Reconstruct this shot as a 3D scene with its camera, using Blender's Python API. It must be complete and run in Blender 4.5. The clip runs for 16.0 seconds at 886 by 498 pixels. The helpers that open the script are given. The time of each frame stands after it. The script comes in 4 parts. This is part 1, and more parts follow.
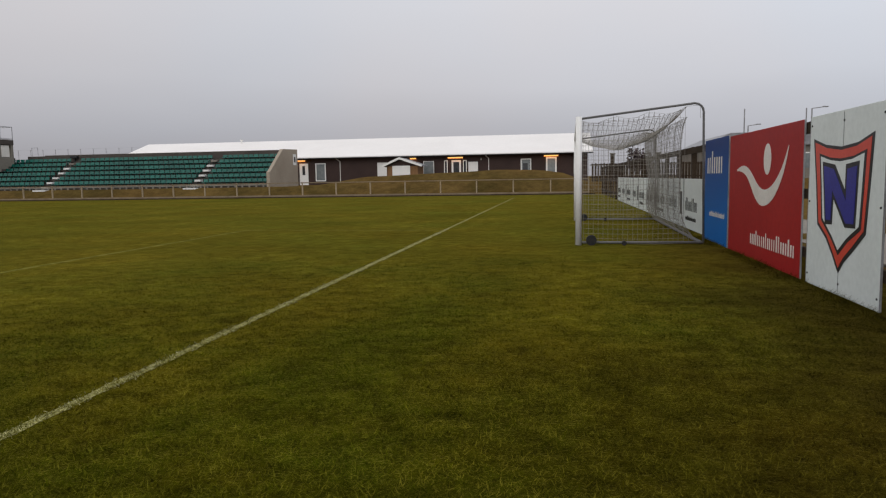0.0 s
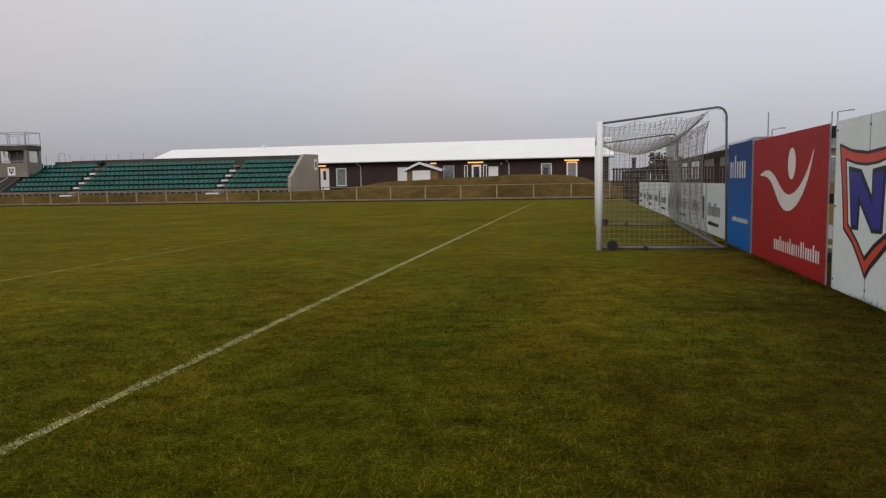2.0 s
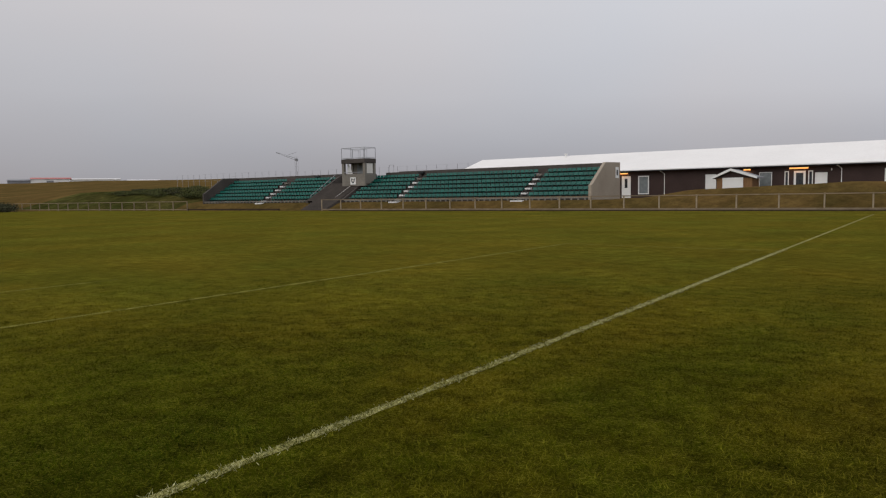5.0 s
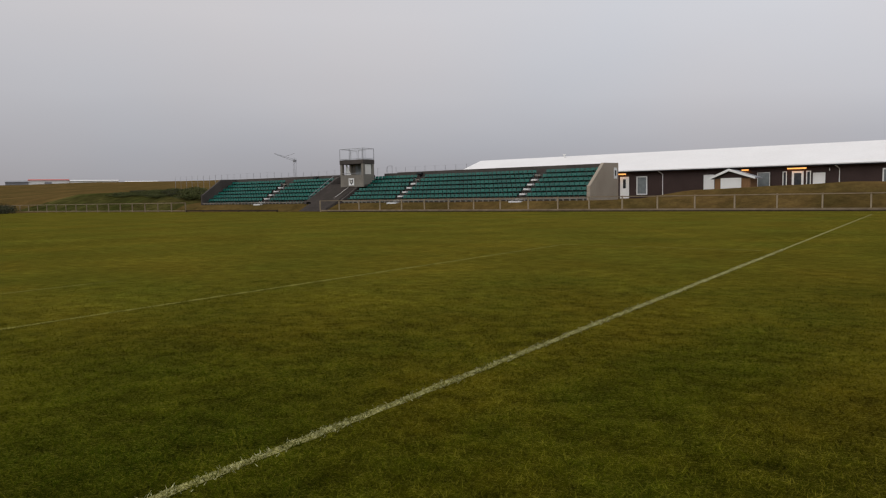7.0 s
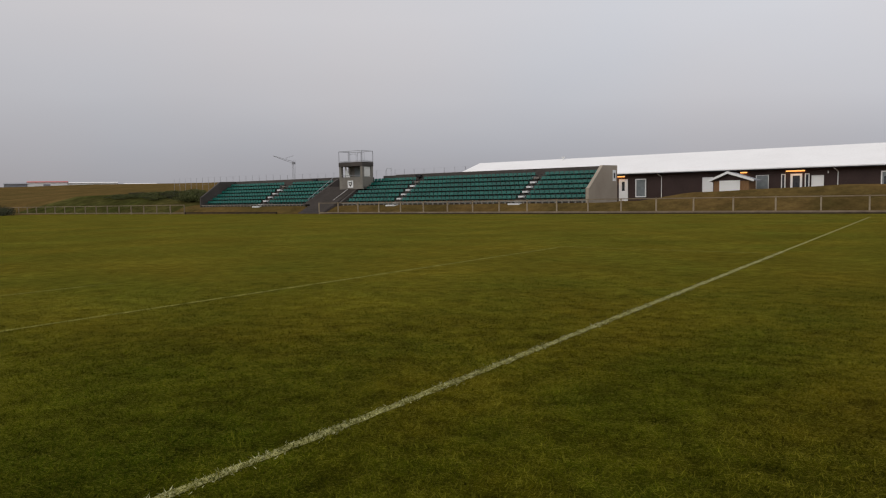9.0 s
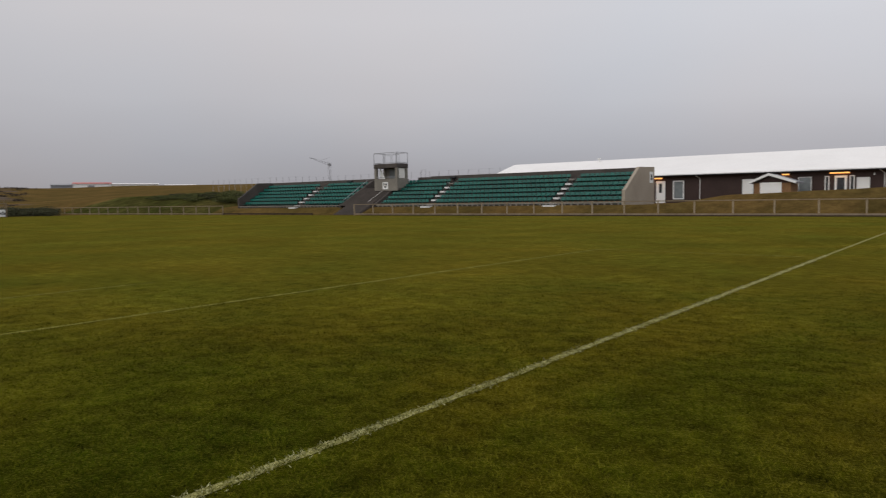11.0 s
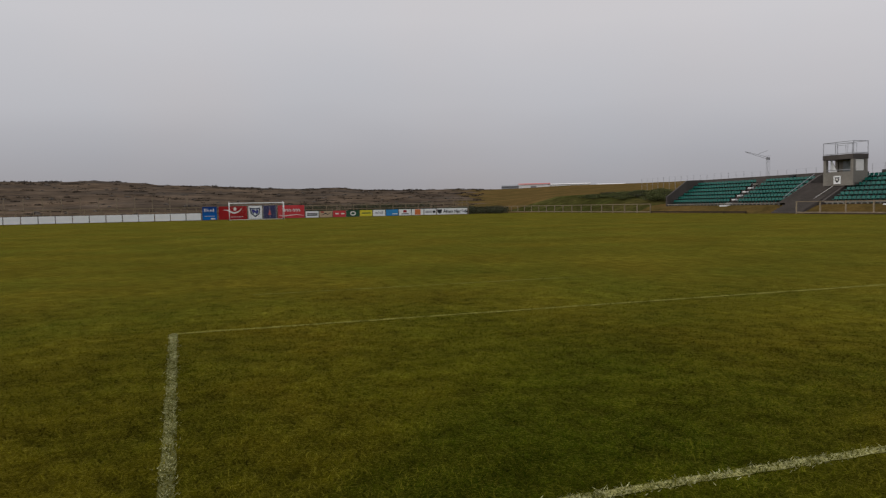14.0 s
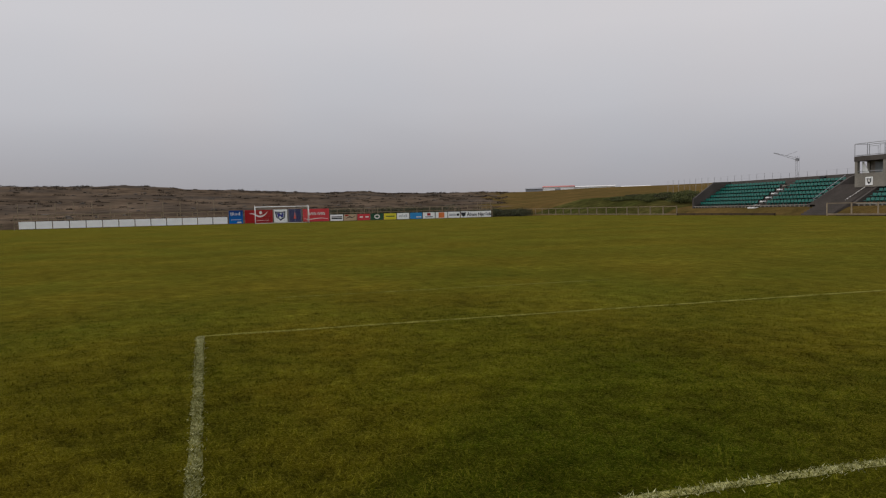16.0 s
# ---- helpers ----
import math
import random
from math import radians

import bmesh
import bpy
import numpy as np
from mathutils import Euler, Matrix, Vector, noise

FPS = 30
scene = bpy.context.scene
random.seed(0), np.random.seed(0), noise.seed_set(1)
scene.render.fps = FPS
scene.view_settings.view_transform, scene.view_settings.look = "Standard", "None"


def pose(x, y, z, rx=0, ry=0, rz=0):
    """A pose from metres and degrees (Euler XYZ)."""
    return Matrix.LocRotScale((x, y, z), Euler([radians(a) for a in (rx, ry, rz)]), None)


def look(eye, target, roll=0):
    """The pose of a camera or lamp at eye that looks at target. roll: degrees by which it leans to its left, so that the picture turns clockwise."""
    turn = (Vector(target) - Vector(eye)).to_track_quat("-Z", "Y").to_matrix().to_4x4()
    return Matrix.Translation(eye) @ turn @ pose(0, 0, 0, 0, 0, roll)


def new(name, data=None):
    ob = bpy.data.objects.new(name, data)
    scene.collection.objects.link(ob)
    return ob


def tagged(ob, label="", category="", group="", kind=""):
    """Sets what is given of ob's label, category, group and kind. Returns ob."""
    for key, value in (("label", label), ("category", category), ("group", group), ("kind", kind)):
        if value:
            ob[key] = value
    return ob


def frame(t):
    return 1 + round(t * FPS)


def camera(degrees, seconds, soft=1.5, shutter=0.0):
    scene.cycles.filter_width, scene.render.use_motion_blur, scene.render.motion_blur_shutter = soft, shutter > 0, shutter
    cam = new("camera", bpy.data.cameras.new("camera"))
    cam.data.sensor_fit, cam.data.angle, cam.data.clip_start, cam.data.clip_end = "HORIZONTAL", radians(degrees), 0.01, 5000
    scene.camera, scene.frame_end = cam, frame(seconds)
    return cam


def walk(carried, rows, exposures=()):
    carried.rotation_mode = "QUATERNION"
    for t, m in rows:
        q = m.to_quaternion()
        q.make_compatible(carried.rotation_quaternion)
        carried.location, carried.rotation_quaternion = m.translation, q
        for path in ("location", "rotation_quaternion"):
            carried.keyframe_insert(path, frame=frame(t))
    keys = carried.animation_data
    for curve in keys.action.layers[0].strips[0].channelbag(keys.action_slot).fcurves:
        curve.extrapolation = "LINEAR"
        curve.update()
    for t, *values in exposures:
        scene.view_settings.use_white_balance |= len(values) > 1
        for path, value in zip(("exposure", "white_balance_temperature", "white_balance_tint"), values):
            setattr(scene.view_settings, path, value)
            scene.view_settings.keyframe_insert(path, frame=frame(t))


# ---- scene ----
cam = camera(65.25, 16.0, soft=1.2, shutter=0.35)
# seconds, eye x y z, then the three turns of pose()
ROWS = [
    (0, 2.904, 0, 1.322, 84.17, 0.95, 9.53),
    (0.5, 2.904, -0, 1.323, 84.36, 0.9, 9.71),
    (1, 2.905, -0, 1.324, 84.34, 0.98, 9.98),
    (1.5, 2.905, -0.001, 1.325, 84.65, 0.86, 10.37),
    (2, 2.907, -0.001, 1.327, 84.58, 1, 11.19),
    (2.5, 2.912, -0.004, 1.336, 85.01, 1.08, 14.76),
    (3, 2.925, -0.01, 1.358, 85.45, 0.72, 22.88),
    (3.5, 2.938, -0.015, 1.378, 85.99, 0.42, 30.7),
    (4, 2.945, -0.019, 1.391, 85.67, 0.61, 35.5),
    (6.5, 2.945, -0.019, 1.391, 85.54, 1.08, 35.53),
    (7, 2.945, -0.019, 1.391, 85.66, 0.99, 35.49),
    (7.5, 2.945, -0.019, 1.391, 85.7, 0.9, 35.37),
    (8, 2.945, -0.019, 1.391, 85.85, 0.91, 35.38),
    (10.5, 2.945, -0.019, 1.391, 85.8, 1.05, 35.48),
    (11, 2.938, -0.015, 1.391, 86.03, 0.82, 38.24),
    (11.5, 2.923, -0.006, 1.39, 86.37, 0.64, 43.83),
    (12, 2.904, 0.005, 1.389, 86.59, 0.82, 50.89),
    (12.5, 2.886, 0.015, 1.389, 86.6, 1.08, 57.6),
    (13, 2.869, 0.025, 1.388, 86.61, 1.32, 63.92),
    (13.5, 2.856, 0.033, 1.387, 86.73, 1.27, 69.09),
    (14, 2.846, 0.038, 1.387, 86.47, 1.15, 72.53),
    (14.5, 2.842, 0.041, 1.387, 86.41, 1.28, 74.11),
    (15, 2.841, 0.041, 1.387, 86.37, 1.16, 74.49),
    (15.5, 2.841, 0.041, 1.387, 86.64, 1.29, 74.51),
    (16, 2.841, 0.041, 1.387, 86.76, 1.35, 74.5),
]
walk(cam, [(t, pose(x, y, z, rx, ry, rz)) for t, x, y, z, rx, ry, rz in ROWS], [(0, 0.0), (2.5, 0.0), (4, -0.07), (11, -0.05), (14.5, -0.07), (16, -0.01)])

# ---- sky and light: a low, even overcast ----
world = bpy.data.worlds.new("overcast_sky")
scene.world = world
world.use_nodes = True
wn, wl = world.node_tree.nodes, world.node_tree.links
wn.clear()
w_out = wn.new("ShaderNodeOutputWorld")
w_bg = wn.new("ShaderNodeBackground")
w_sky = wn.new("ShaderNodeTexSky")
w_sky.sky_type, w_sky.sun_disc = "NISHITA", False
w_sky.sun_elevation, w_sky.sun_rotation = radians(36), radians(200)
w_sky.dust_density, w_sky.air_density = 4.0, 1.0
w_bg2 = wn.new("ShaderNodeBackground")
w_coord = wn.new("ShaderNodeTexCoord")
w_sep = wn.new("ShaderNodeSeparateXYZ")
w_ramp = wn.new("ShaderNodeValToRGB")
w_noise = wn.new("ShaderNodeTexNoise")
w_noise.inputs["Scale"].default_value, w_noise.inputs["Detail"].default_value = 1.6, 3.0
w_map = wn.new("ShaderNodeMapping")
w_map.inputs["Scale"].default_value = (1, 1, 3.5)
w_mul = wn.new("ShaderNodeMath")
w_mul.operation, w_mul.inputs[1].default_value = "MULTIPLY_ADD", 0.08
w_add = wn.new("ShaderNodeAddShader")
stops = [(0.00, (0.365, 0.355, 0.375)), (0.03, (0.375, 0.370, 0.395)), (0.07, (0.430, 0.430, 0.460)), (0.14, (0.535, 0.535, 0.565)), (0.25, (0.625, 0.625, 0.655)), (0.5, (0.69, 0.69, 0.72)), (1.0, (0.72, 0.72, 0.75))]
el = w_ramp.color_ramp.elements
while len(el) < len(stops):
    el.new(0.5)
for e_, (p_, c_) in zip(el, stops):
    e_.position, e_.color = p_, (*c_, 1)
wl.new(w_coord.outputs["Generated"], w_sep.inputs[0])
wl.new(w_coord.outputs["Generated"], w_map.inputs[0])
wl.new(w_map.outputs[0], w_noise.inputs["Vector"])
w_half = wn.new("ShaderNodeMath")
w_half.operation, w_half.inputs[1].default_value = "SUBTRACT", 0.04
wl.new(w_noise.outputs["Fac"], w_mul.inputs[0])
wl.new(w_sep.outputs["Z"], w_mul.inputs[2])
wl.new(w_mul.outputs[0], w_half.inputs[0])
wl.new(w_half.outputs[0], w_ramp.inputs["Fac"])
w_side = wn.new("ShaderNodeMapRange")
w_side.inputs["From Min"].default_value, w_side.inputs["From Max"].default_value = -1.0, 0.4
wl.new(w_sep.outputs["X"], w_side.inputs["Value"])
w_tint = wn.new("ShaderNodeMix")
w_tint.data_type = "RGBA"
w_tint.inputs[6].default_value, w_tint.inputs[7].default_value = (0.900, 0.878, 0.870, 1), (1.075, 1.100, 1.130, 1)
wl.new(w_side.outputs["Result"], w_tint.inputs[0])
w_prod = wn.new("ShaderNodeMix")
w_prod.data_type, w_prod.blend_type = "RGBA", "MULTIPLY"
w_prod.inputs[0].default_value = 1.0
wl.new(w_ramp.outputs["Color"], w_prod.inputs[6])
wl.new(w_tint.outputs[2], w_prod.inputs[7])
w_cloud = wn.new("ShaderNodeTexNoise")
w_cloud.inputs["Scale"].default_value, w_cloud.inputs["Detail"].default_value = 2.3, 2.0
wl.new(w_coord.outputs["Generated"], w_cloud.inputs["Vector"])
w_hue = wn.new("ShaderNodeMix")
w_hue.data_type = "RGBA"
w_hue.inputs[6].default_value, w_hue.inputs[7].default_value = (1.020, 1.0, 0.985, 1), (0.975, 1.0, 1.018, 1)
w_hue_range = wn.new("ShaderNodeMapRange")
w_hue_range.inputs["From Min"].default_value, w_hue_range.inputs["From Max"].default_value = 0.35, 0.65
wl.new(w_cloud.outputs["Fac"], w_hue_range.inputs["Value"])
wl.new(w_hue_range.outputs["Result"], w_hue.inputs[0])
w_sum = wn.new("ShaderNodeMix")
w_sum.data_type, w_sum.blend_type = "RGBA", "MULTIPLY"
w_sum.inputs[0].default_value = 1.0
wl.new(w_prod.outputs[2], w_sum.inputs[6])
wl.new(w_hue.outputs[2], w_sum.inputs[7])
wl.new(w_sum.outputs[2], w_bg2.inputs["Color"])
wl.new(w_sky.outputs["Color"], w_bg.inputs["Color"])
w_bg.inputs["Strength"].default_value = 0.002
w_bg2.inputs["Strength"].default_value = 1.05
wl.new(w_bg.outputs[0], w_add.inputs[0])
wl.new(w_bg2.outputs[0], w_add.inputs[1])
wl.new(w_add.outputs[0], w_out.inputs["Surface"])
sun_data = bpy.data.lights.new("sun", "SUN")
sun_data.energy, sun_data.angle, sun_data.color = 0.9, radians(60), (1.0, 0.97, 0.93)
sun = new("sun", sun_data)
sun.matrix_basis = look((-29, -77, 60), (0, 0, 0))


# ---- materials ----
def mat(name, c1, c2, rough=0.7, s1=1.5, s2=25.0, bump=0.0, metal=0.0, spec=0.3, stretch=(1, 1, 1), rand=0.0):
    """A surface that wanders between two colours at two scales, with fine relief."""
    m = bpy.data.materials.new(name)
    m.use_nodes = True
    n, l = m.node_tree.nodes, m.node_tree.links
    b = n["Principled BSDF"]
    g = n.new("ShaderNodeNewGeometry")
    mp = n.new("ShaderNodeMapping")
    mp.inputs["Scale"].default_value = stretch
    l.new(g.outputs["Position"], mp.inputs[0])
    n1, n2 = n.new("ShaderNodeTexNoise"), n.new("ShaderNodeTexNoise")
    n1.inputs["Scale"].default_value, n1.inputs["Detail"].default_value = s1, 4
    n2.inputs["Scale"].default_value, n2.inputs["Detail"].default_value = s2, 5
    l.new(mp.outputs[0], n1.inputs["Vector"])
    l.new(mp.outputs[0], n2.inputs["Vector"])
    mix = n.new("ShaderNodeMath")
    mix.operation = "ADD"
    l.new(n1.outputs["Fac"], mix.inputs[0])
    l.new(n2.outputs["Fac"], mix.inputs[1])
    last = mix
    if rand:
        oi = n.new("ShaderNodeObjectInfo")
        ad = n.new("ShaderNodeMath")
        ad.operation = "MULTIPLY_ADD"
        ad.inputs[1].default_value = rand
        l.new(oi.outputs["Random"], ad.inputs[0])
        l.new(mix.outputs[0], ad.inputs[2])
        last = ad
    r = n.new("ShaderNodeMapRange")
    r.inputs["From Min"].default_value, r.inputs["From Max"].default_value = 0.72, 1.28 + rand
    l.new(last.outputs[0], r.inputs["Value"])
    c = n.new("ShaderNodeMix")
    c.data_type = "RGBA"
    c.inputs[6].default_value, c.inputs[7].default_value = (*c1, 1), (*c2, 1)
    l.new(r.outputs["Result"], c.inputs[0])
    l.new(c.outputs[2], b.inputs["Base Color"])
    b.inputs["Roughness"].default_value, b.inputs["Metallic"].default_value = rough, metal
    b.inputs["Specular IOR Level"].default_value = spec
    if bump:
        bp = n.new("ShaderNodeBump")
        bp.inputs["Strength"].default_value, bp.inputs["Distance"].default_value = bump, 0.02
        l.new(n2.outputs["Fac"], bp.inputs["Height"])
        l.new(bp.outputs[0], b.inputs["Normal"])
    return m


def grass_mat(name, green, brown, tip, patch=0.22, clump=3.2, fine=42.0, island=False, bump=0.6, sheen=0.0, sheen_tint=(0.5, 0.5, 0.1), contrast=1.0, tip_share=0.5, worn=None, patches=()):
    """Turf: green and brown in broad patches, lighter and darker clumps, pale tips at blade scale."""
    m = bpy.data.materials.new(name)
    m.use_nodes = True
    n, l = m.node_tree.nodes, m.node_tree.links
    b = n["Principled BSDF"]
    g = n.new("ShaderNodeNewGeometry")

    def tex(scale, detail, rough=0.55):
        t = n.new("ShaderNodeTexNoise")
        t.inputs["Scale"].default_value, t.inputs["Detail"].default_value, t.inputs["Roughness"].default_value = scale, detail, rough
        l.new(g.outputs["Position"], t.inputs["Vector"])
        return t.outputs["Fac"]

    def spread(x, a0, a1, b0=0.0, b1=1.0):
        r = n.new("ShaderNodeMapRange")
        for key, value in zip(("From Min", "From Max", "To Min", "To Max"), (a0, a1, b0, b1)):
            r.inputs[key].default_value = value
        l.new(x, r.inputs["Value"])
        return r.outputs["Result"]

    def blend(f, x, y, kind="MIX"):
        k = n.new("ShaderNodeMix")
        k.data_type, k.blend_type = "RGBA", kind
        for slot, value in ((0, f), (6, x), (7, y)):
            if isinstance(value, (tuple, float)):
                k.inputs[slot].default_value = (*value, 1) if isinstance(value, tuple) else value
            else:
                l.new(value, k.inputs[slot])
        return k.outputs[2]
    hue = blend(spread(tex(patch, 5, 0.66), 0.34, 0.61), green, brown)
    fleck = g.outputs["Random Per Island"] if island else tex(fine, 4, 0.7)
    col = blend(spread(fleck, 0.45, 0.80, 0.0, tip_share), hue, tip)
    fuzz = sheen_tint
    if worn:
        # trodden brown turf along the boards, with the boards' shade darkened into its colour
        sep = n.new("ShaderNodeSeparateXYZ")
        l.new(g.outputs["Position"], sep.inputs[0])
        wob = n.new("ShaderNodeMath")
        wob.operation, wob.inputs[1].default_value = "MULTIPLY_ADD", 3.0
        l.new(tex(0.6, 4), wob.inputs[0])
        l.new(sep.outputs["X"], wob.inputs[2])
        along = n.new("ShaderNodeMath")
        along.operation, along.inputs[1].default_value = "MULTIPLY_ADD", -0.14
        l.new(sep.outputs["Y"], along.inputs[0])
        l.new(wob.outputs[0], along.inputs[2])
        trod_shade = spread(along.outputs[0], 3.7, 5.9, 0.0, 0.80)
        col = blend(trod_shade, col, worn)
        fuzz = blend(trod_shade, fuzz, (0.24, 0.165, 0.05))
    for (px, py), (rx, ry), turn, tone, share in patches:
        # lush or dry stretches with frayed edges
        mp = n.new("ShaderNodeMapping")
        mp.vector_type = "TEXTURE"
        mp.inputs["Location"].default_value, mp.inputs["Rotation"].default_value, mp.inputs["Scale"].default_value = (px, py, 0), (0, 0, radians(turn)), (rx, ry, 1)
        l.new(g.outputs["Position"], mp.inputs[0])
        far = n.new("ShaderNodeVectorMath")
        far.operation = "LENGTH"
        l.new(mp.outputs[0], far.inputs[0])
        fray = n.new("ShaderNodeMath")
        fray.operation, fray.inputs[1].default_value = "MULTIPLY_ADD", 1.5
        l.new(tex(1.1, 5, 0.7), fray.inputs[0])
        l.new(far.outputs["Value"], fray.inputs[2])
        col = blend(spread(fray.outputs[0], 1.15, 1.95, share, 0.0), col, tone)
    value = spread(tex(clump, 6, 0.72), 0.33, 0.68, 1 - 0.52 * contrast, 1 + 0.46 * contrast)
    grain = spread(tex(clump * 4.2, 4, 0.7), 0.34, 0.66, 1 - 0.22 * contrast, 1 + 0.22 * contrast)
    wide = spread(tex(patch * 1.6, 4, 0.6), 0.33, 0.67, 1 - 0.28 * contrast, 1 + 0.26 * contrast)
    both = n.new("ShaderNodeMath")
    both.operation = "MULTIPLY"
    l.new(value, both.inputs[0])
    l.new(wide, both.inputs[1])
    fine_tone = n.new("ShaderNodeMath")
    fine_tone.operation = "MULTIPLY"
    l.new(both.outputs[0], fine_tone.inputs[0])
    l.new(grain, fine_tone.inputs[1])
    grey = n.new("ShaderNodeCombineColor")
    for k in range(3):
        l.new(fine_tone.outputs[0], grey.inputs[k])
    col = blend(1.0, col, grey.outputs[0], "MULTIPLY")
    l.new(blend(0.48, fuzz, grey.outputs[0], "MULTIPLY"), b.inputs["Sheen Tint"])
    l.new(col, b.inputs["Base Color"])
    b.inputs["Roughness"].default_value = 0.95
    b.inputs["Specular IOR Level"].default_value = 0.0
    b.inputs["Sheen Weight"].default_value, b.inputs["Sheen Roughness"].default_value = sheen, 0.3
    if bump:
        b0, b1 = n.new("ShaderNodeBump"), n.new("ShaderNodeBump")
        b0.inputs["Strength"].default_value, b0.inputs["Distance"].default_value = bump, 0.055
        b1.inputs["Strength"].default_value, b1.inputs["Distance"].default_value = bump, 0.02
        l.new(tex(clump, 5, 0.65), b0.inputs["Height"])
        l.new(tex(fine, 3), b1.inputs["Height"])
        l.new(b0.outputs[0], b1.inputs["Normal"])
        l.new(b1.outputs[0], b.inputs["Normal"])
    return m


LUSH, LUSH_BLADE, STRAW, STRAW_BLADE = (0.017, 0.034, 0.0010), (0.030, 0.056, 0.0016), (0.074, 0.056, 0.0030), (0.130, 0.104, 0.0060)
SPOTS = [((1.45, 4.9), (0.85, 2.9), 0, 0), ((-2.7, 2.5), (4.6, 1.7), -8, 0), ((-9.0, 6.5), (4.0, 1.3), -14, 0), ((2.9, 8.2), (0.55, 3.2), 0, 1), ((-3.0, -1.8), (3.6, 1.5), 0, 1), ((-4.2, 6.6), (2.2, 1.0), 20, 1)]
# worn: trodden brown taken darker to hold the shade beside the boards
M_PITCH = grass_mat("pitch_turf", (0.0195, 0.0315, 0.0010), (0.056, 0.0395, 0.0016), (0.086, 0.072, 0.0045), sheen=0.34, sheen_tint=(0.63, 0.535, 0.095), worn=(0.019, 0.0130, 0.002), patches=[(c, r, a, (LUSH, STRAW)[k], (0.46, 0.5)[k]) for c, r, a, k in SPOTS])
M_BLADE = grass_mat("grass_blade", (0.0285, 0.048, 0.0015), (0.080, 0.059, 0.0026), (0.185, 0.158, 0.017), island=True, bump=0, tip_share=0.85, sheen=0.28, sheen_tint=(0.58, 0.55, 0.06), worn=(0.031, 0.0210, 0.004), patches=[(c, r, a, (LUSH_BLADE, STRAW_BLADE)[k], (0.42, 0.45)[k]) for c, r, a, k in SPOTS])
M_DRY = grass_mat("dry_grass", (0.062, 0.046, 0.014), (0.118, 0.072, 0.024), (0.118, 0.078, 0.028), patch=0.10, clump=1.1, fine=9, sheen=0.10, sheen_tint=(0.52, 0.38, 0.15), contrast=0.6)
M_BANK = grass_mat("rough_green_grass", (0.030, 0.037, 0.008), (0.066, 0.056, 0.017), (0.062, 0.058, 0.016), patch=0.10, clump=0.6, fine=8, sheen=0.08, sheen_tint=(0.45, 0.42, 0.15), contrast=0.9)
M_HEATH = grass_mat("moss_and_lava_heath", (0.047, 0.037, 0.029), (0.100, 0.068, 0.043), (0.100, 0.075, 0.052), patch=0.030, clump=0.10, fine=0.9, sheen=0.08, sheen_tint=(0.5, 0.42, 0.36), contrast=1.0)
M_LINE = mat("worn_line_paint", (0.068, 0.065, 0.008), (0.45, 0.42, 0.165), 0.95, 14.0, 60.0, 0.5, spec=0.0)
M_LINE_DIM = mat("thin_line_paint", (0.036, 0.036, 0.003), (0.23, 0.22, 0.09), 0.95, 6.0, 34.0, 0.5, spec=0.0)
M_LINE_FAINT = mat("faint_line_paint", (0.050, 0.048, 0.0035), (0.32, 0.295, 0.07), 0.95, 4.0, 40.0, 0.5, spec=0.0)
M_PAINTED_BLADE = mat("painted_grass_blade", (0.05, 0.05, 0.006), (0.68, 0.65, 0.34), 0.9, 12.0, 60.0, spec=0.0)
M_CONC_PALE = mat("pale_beige_concrete", (0.30, 0.248, 0.190), (0.40, 0.338, 0.262), 0.85, 0.5, 10.0, 0.2)
M_CONC = mat("weathered_concrete", (0.160, 0.142, 0.118), (0.265, 0.238, 0.198), 0.85, 0.7, 14.0, 0.25)
M_CONC_DARK = mat("dark_mottled_concrete", (0.052, 0.043, 0.037), (0.094, 0.078, 0.067), 0.85, 0.6, 12.0, 0.25)
M_WHITE_STEP = mat("white_painted_step", (0.58, 0.57, 0.55), (0.78, 0.77, 0.74), 0.7, 2.0, 20.0)
M_SEAT = mat("green_seat_plastic", (0.002, 0.066, 0.053), (0.009, 0.145, 0.111), 0.36, 0.5, 6.0, rand=0.35)
M_WOODPOST = mat("pale_weathered_wood", (0.25, 0.19, 0.12), (0.38, 0.30, 0.20), 0.85, 2.0, 30.0, 0.2)
M_BROWNWOOD = mat("brown_weathered_wood", (0.165, 0.122, 0.075), (0.28, 0.215, 0.14), 0.85, 2.0, 30.0, 0.2)
M_DARKWOOD = mat("dark_tarred_timber", (0.030, 0.021, 0.014), (0.066, 0.047, 0.032), 0.9, 2.0, 25.0, 0.3, spec=0.08)
M_BROWNWALL = mat("brown_painted_cladding", (0.036, 0.020, 0.016), (0.062, 0.036, 0.030), 0.7, 0.6, 9.0, 0.15)
M_ROOF = mat("white_roof_sheet", (0.82, 0.785, 0.75), (0.89, 0.855, 0.82), 0.55, 0.3, 5.0, spec=0.15)
M_WHITE = mat("white_paint", (0.78, 0.77, 0.74), (0.87, 0.86, 0.83), 0.5, 1.2, 20.0)
M_WHITE_BOARD = mat("white_board_face", (0.66, 0.71, 0.685), (0.76, 0.81, 0.785), 0.4, 1.2, 14.0, spec=0.4)
M_GREYMETAL = mat("dull_galvanised_steel", (0.26, 0.26, 0.265), (0.40, 0.40, 0.41), 0.45, 3.0, 40.0, 0.05, metal=0.6)
M_GLASS_GREY = mat("grey_window_pane", (0.16, 0.18, 0.18), (0.26, 0.28, 0.28), 0.12, 0.4, 3.0, spec=0.6)
M_GLASS_DARK = mat("dark_window_pane", (0.02, 0.022, 0.025), (0.06, 0.062, 0.066), 0.08, 0.5, 4.0, spec=0.7)
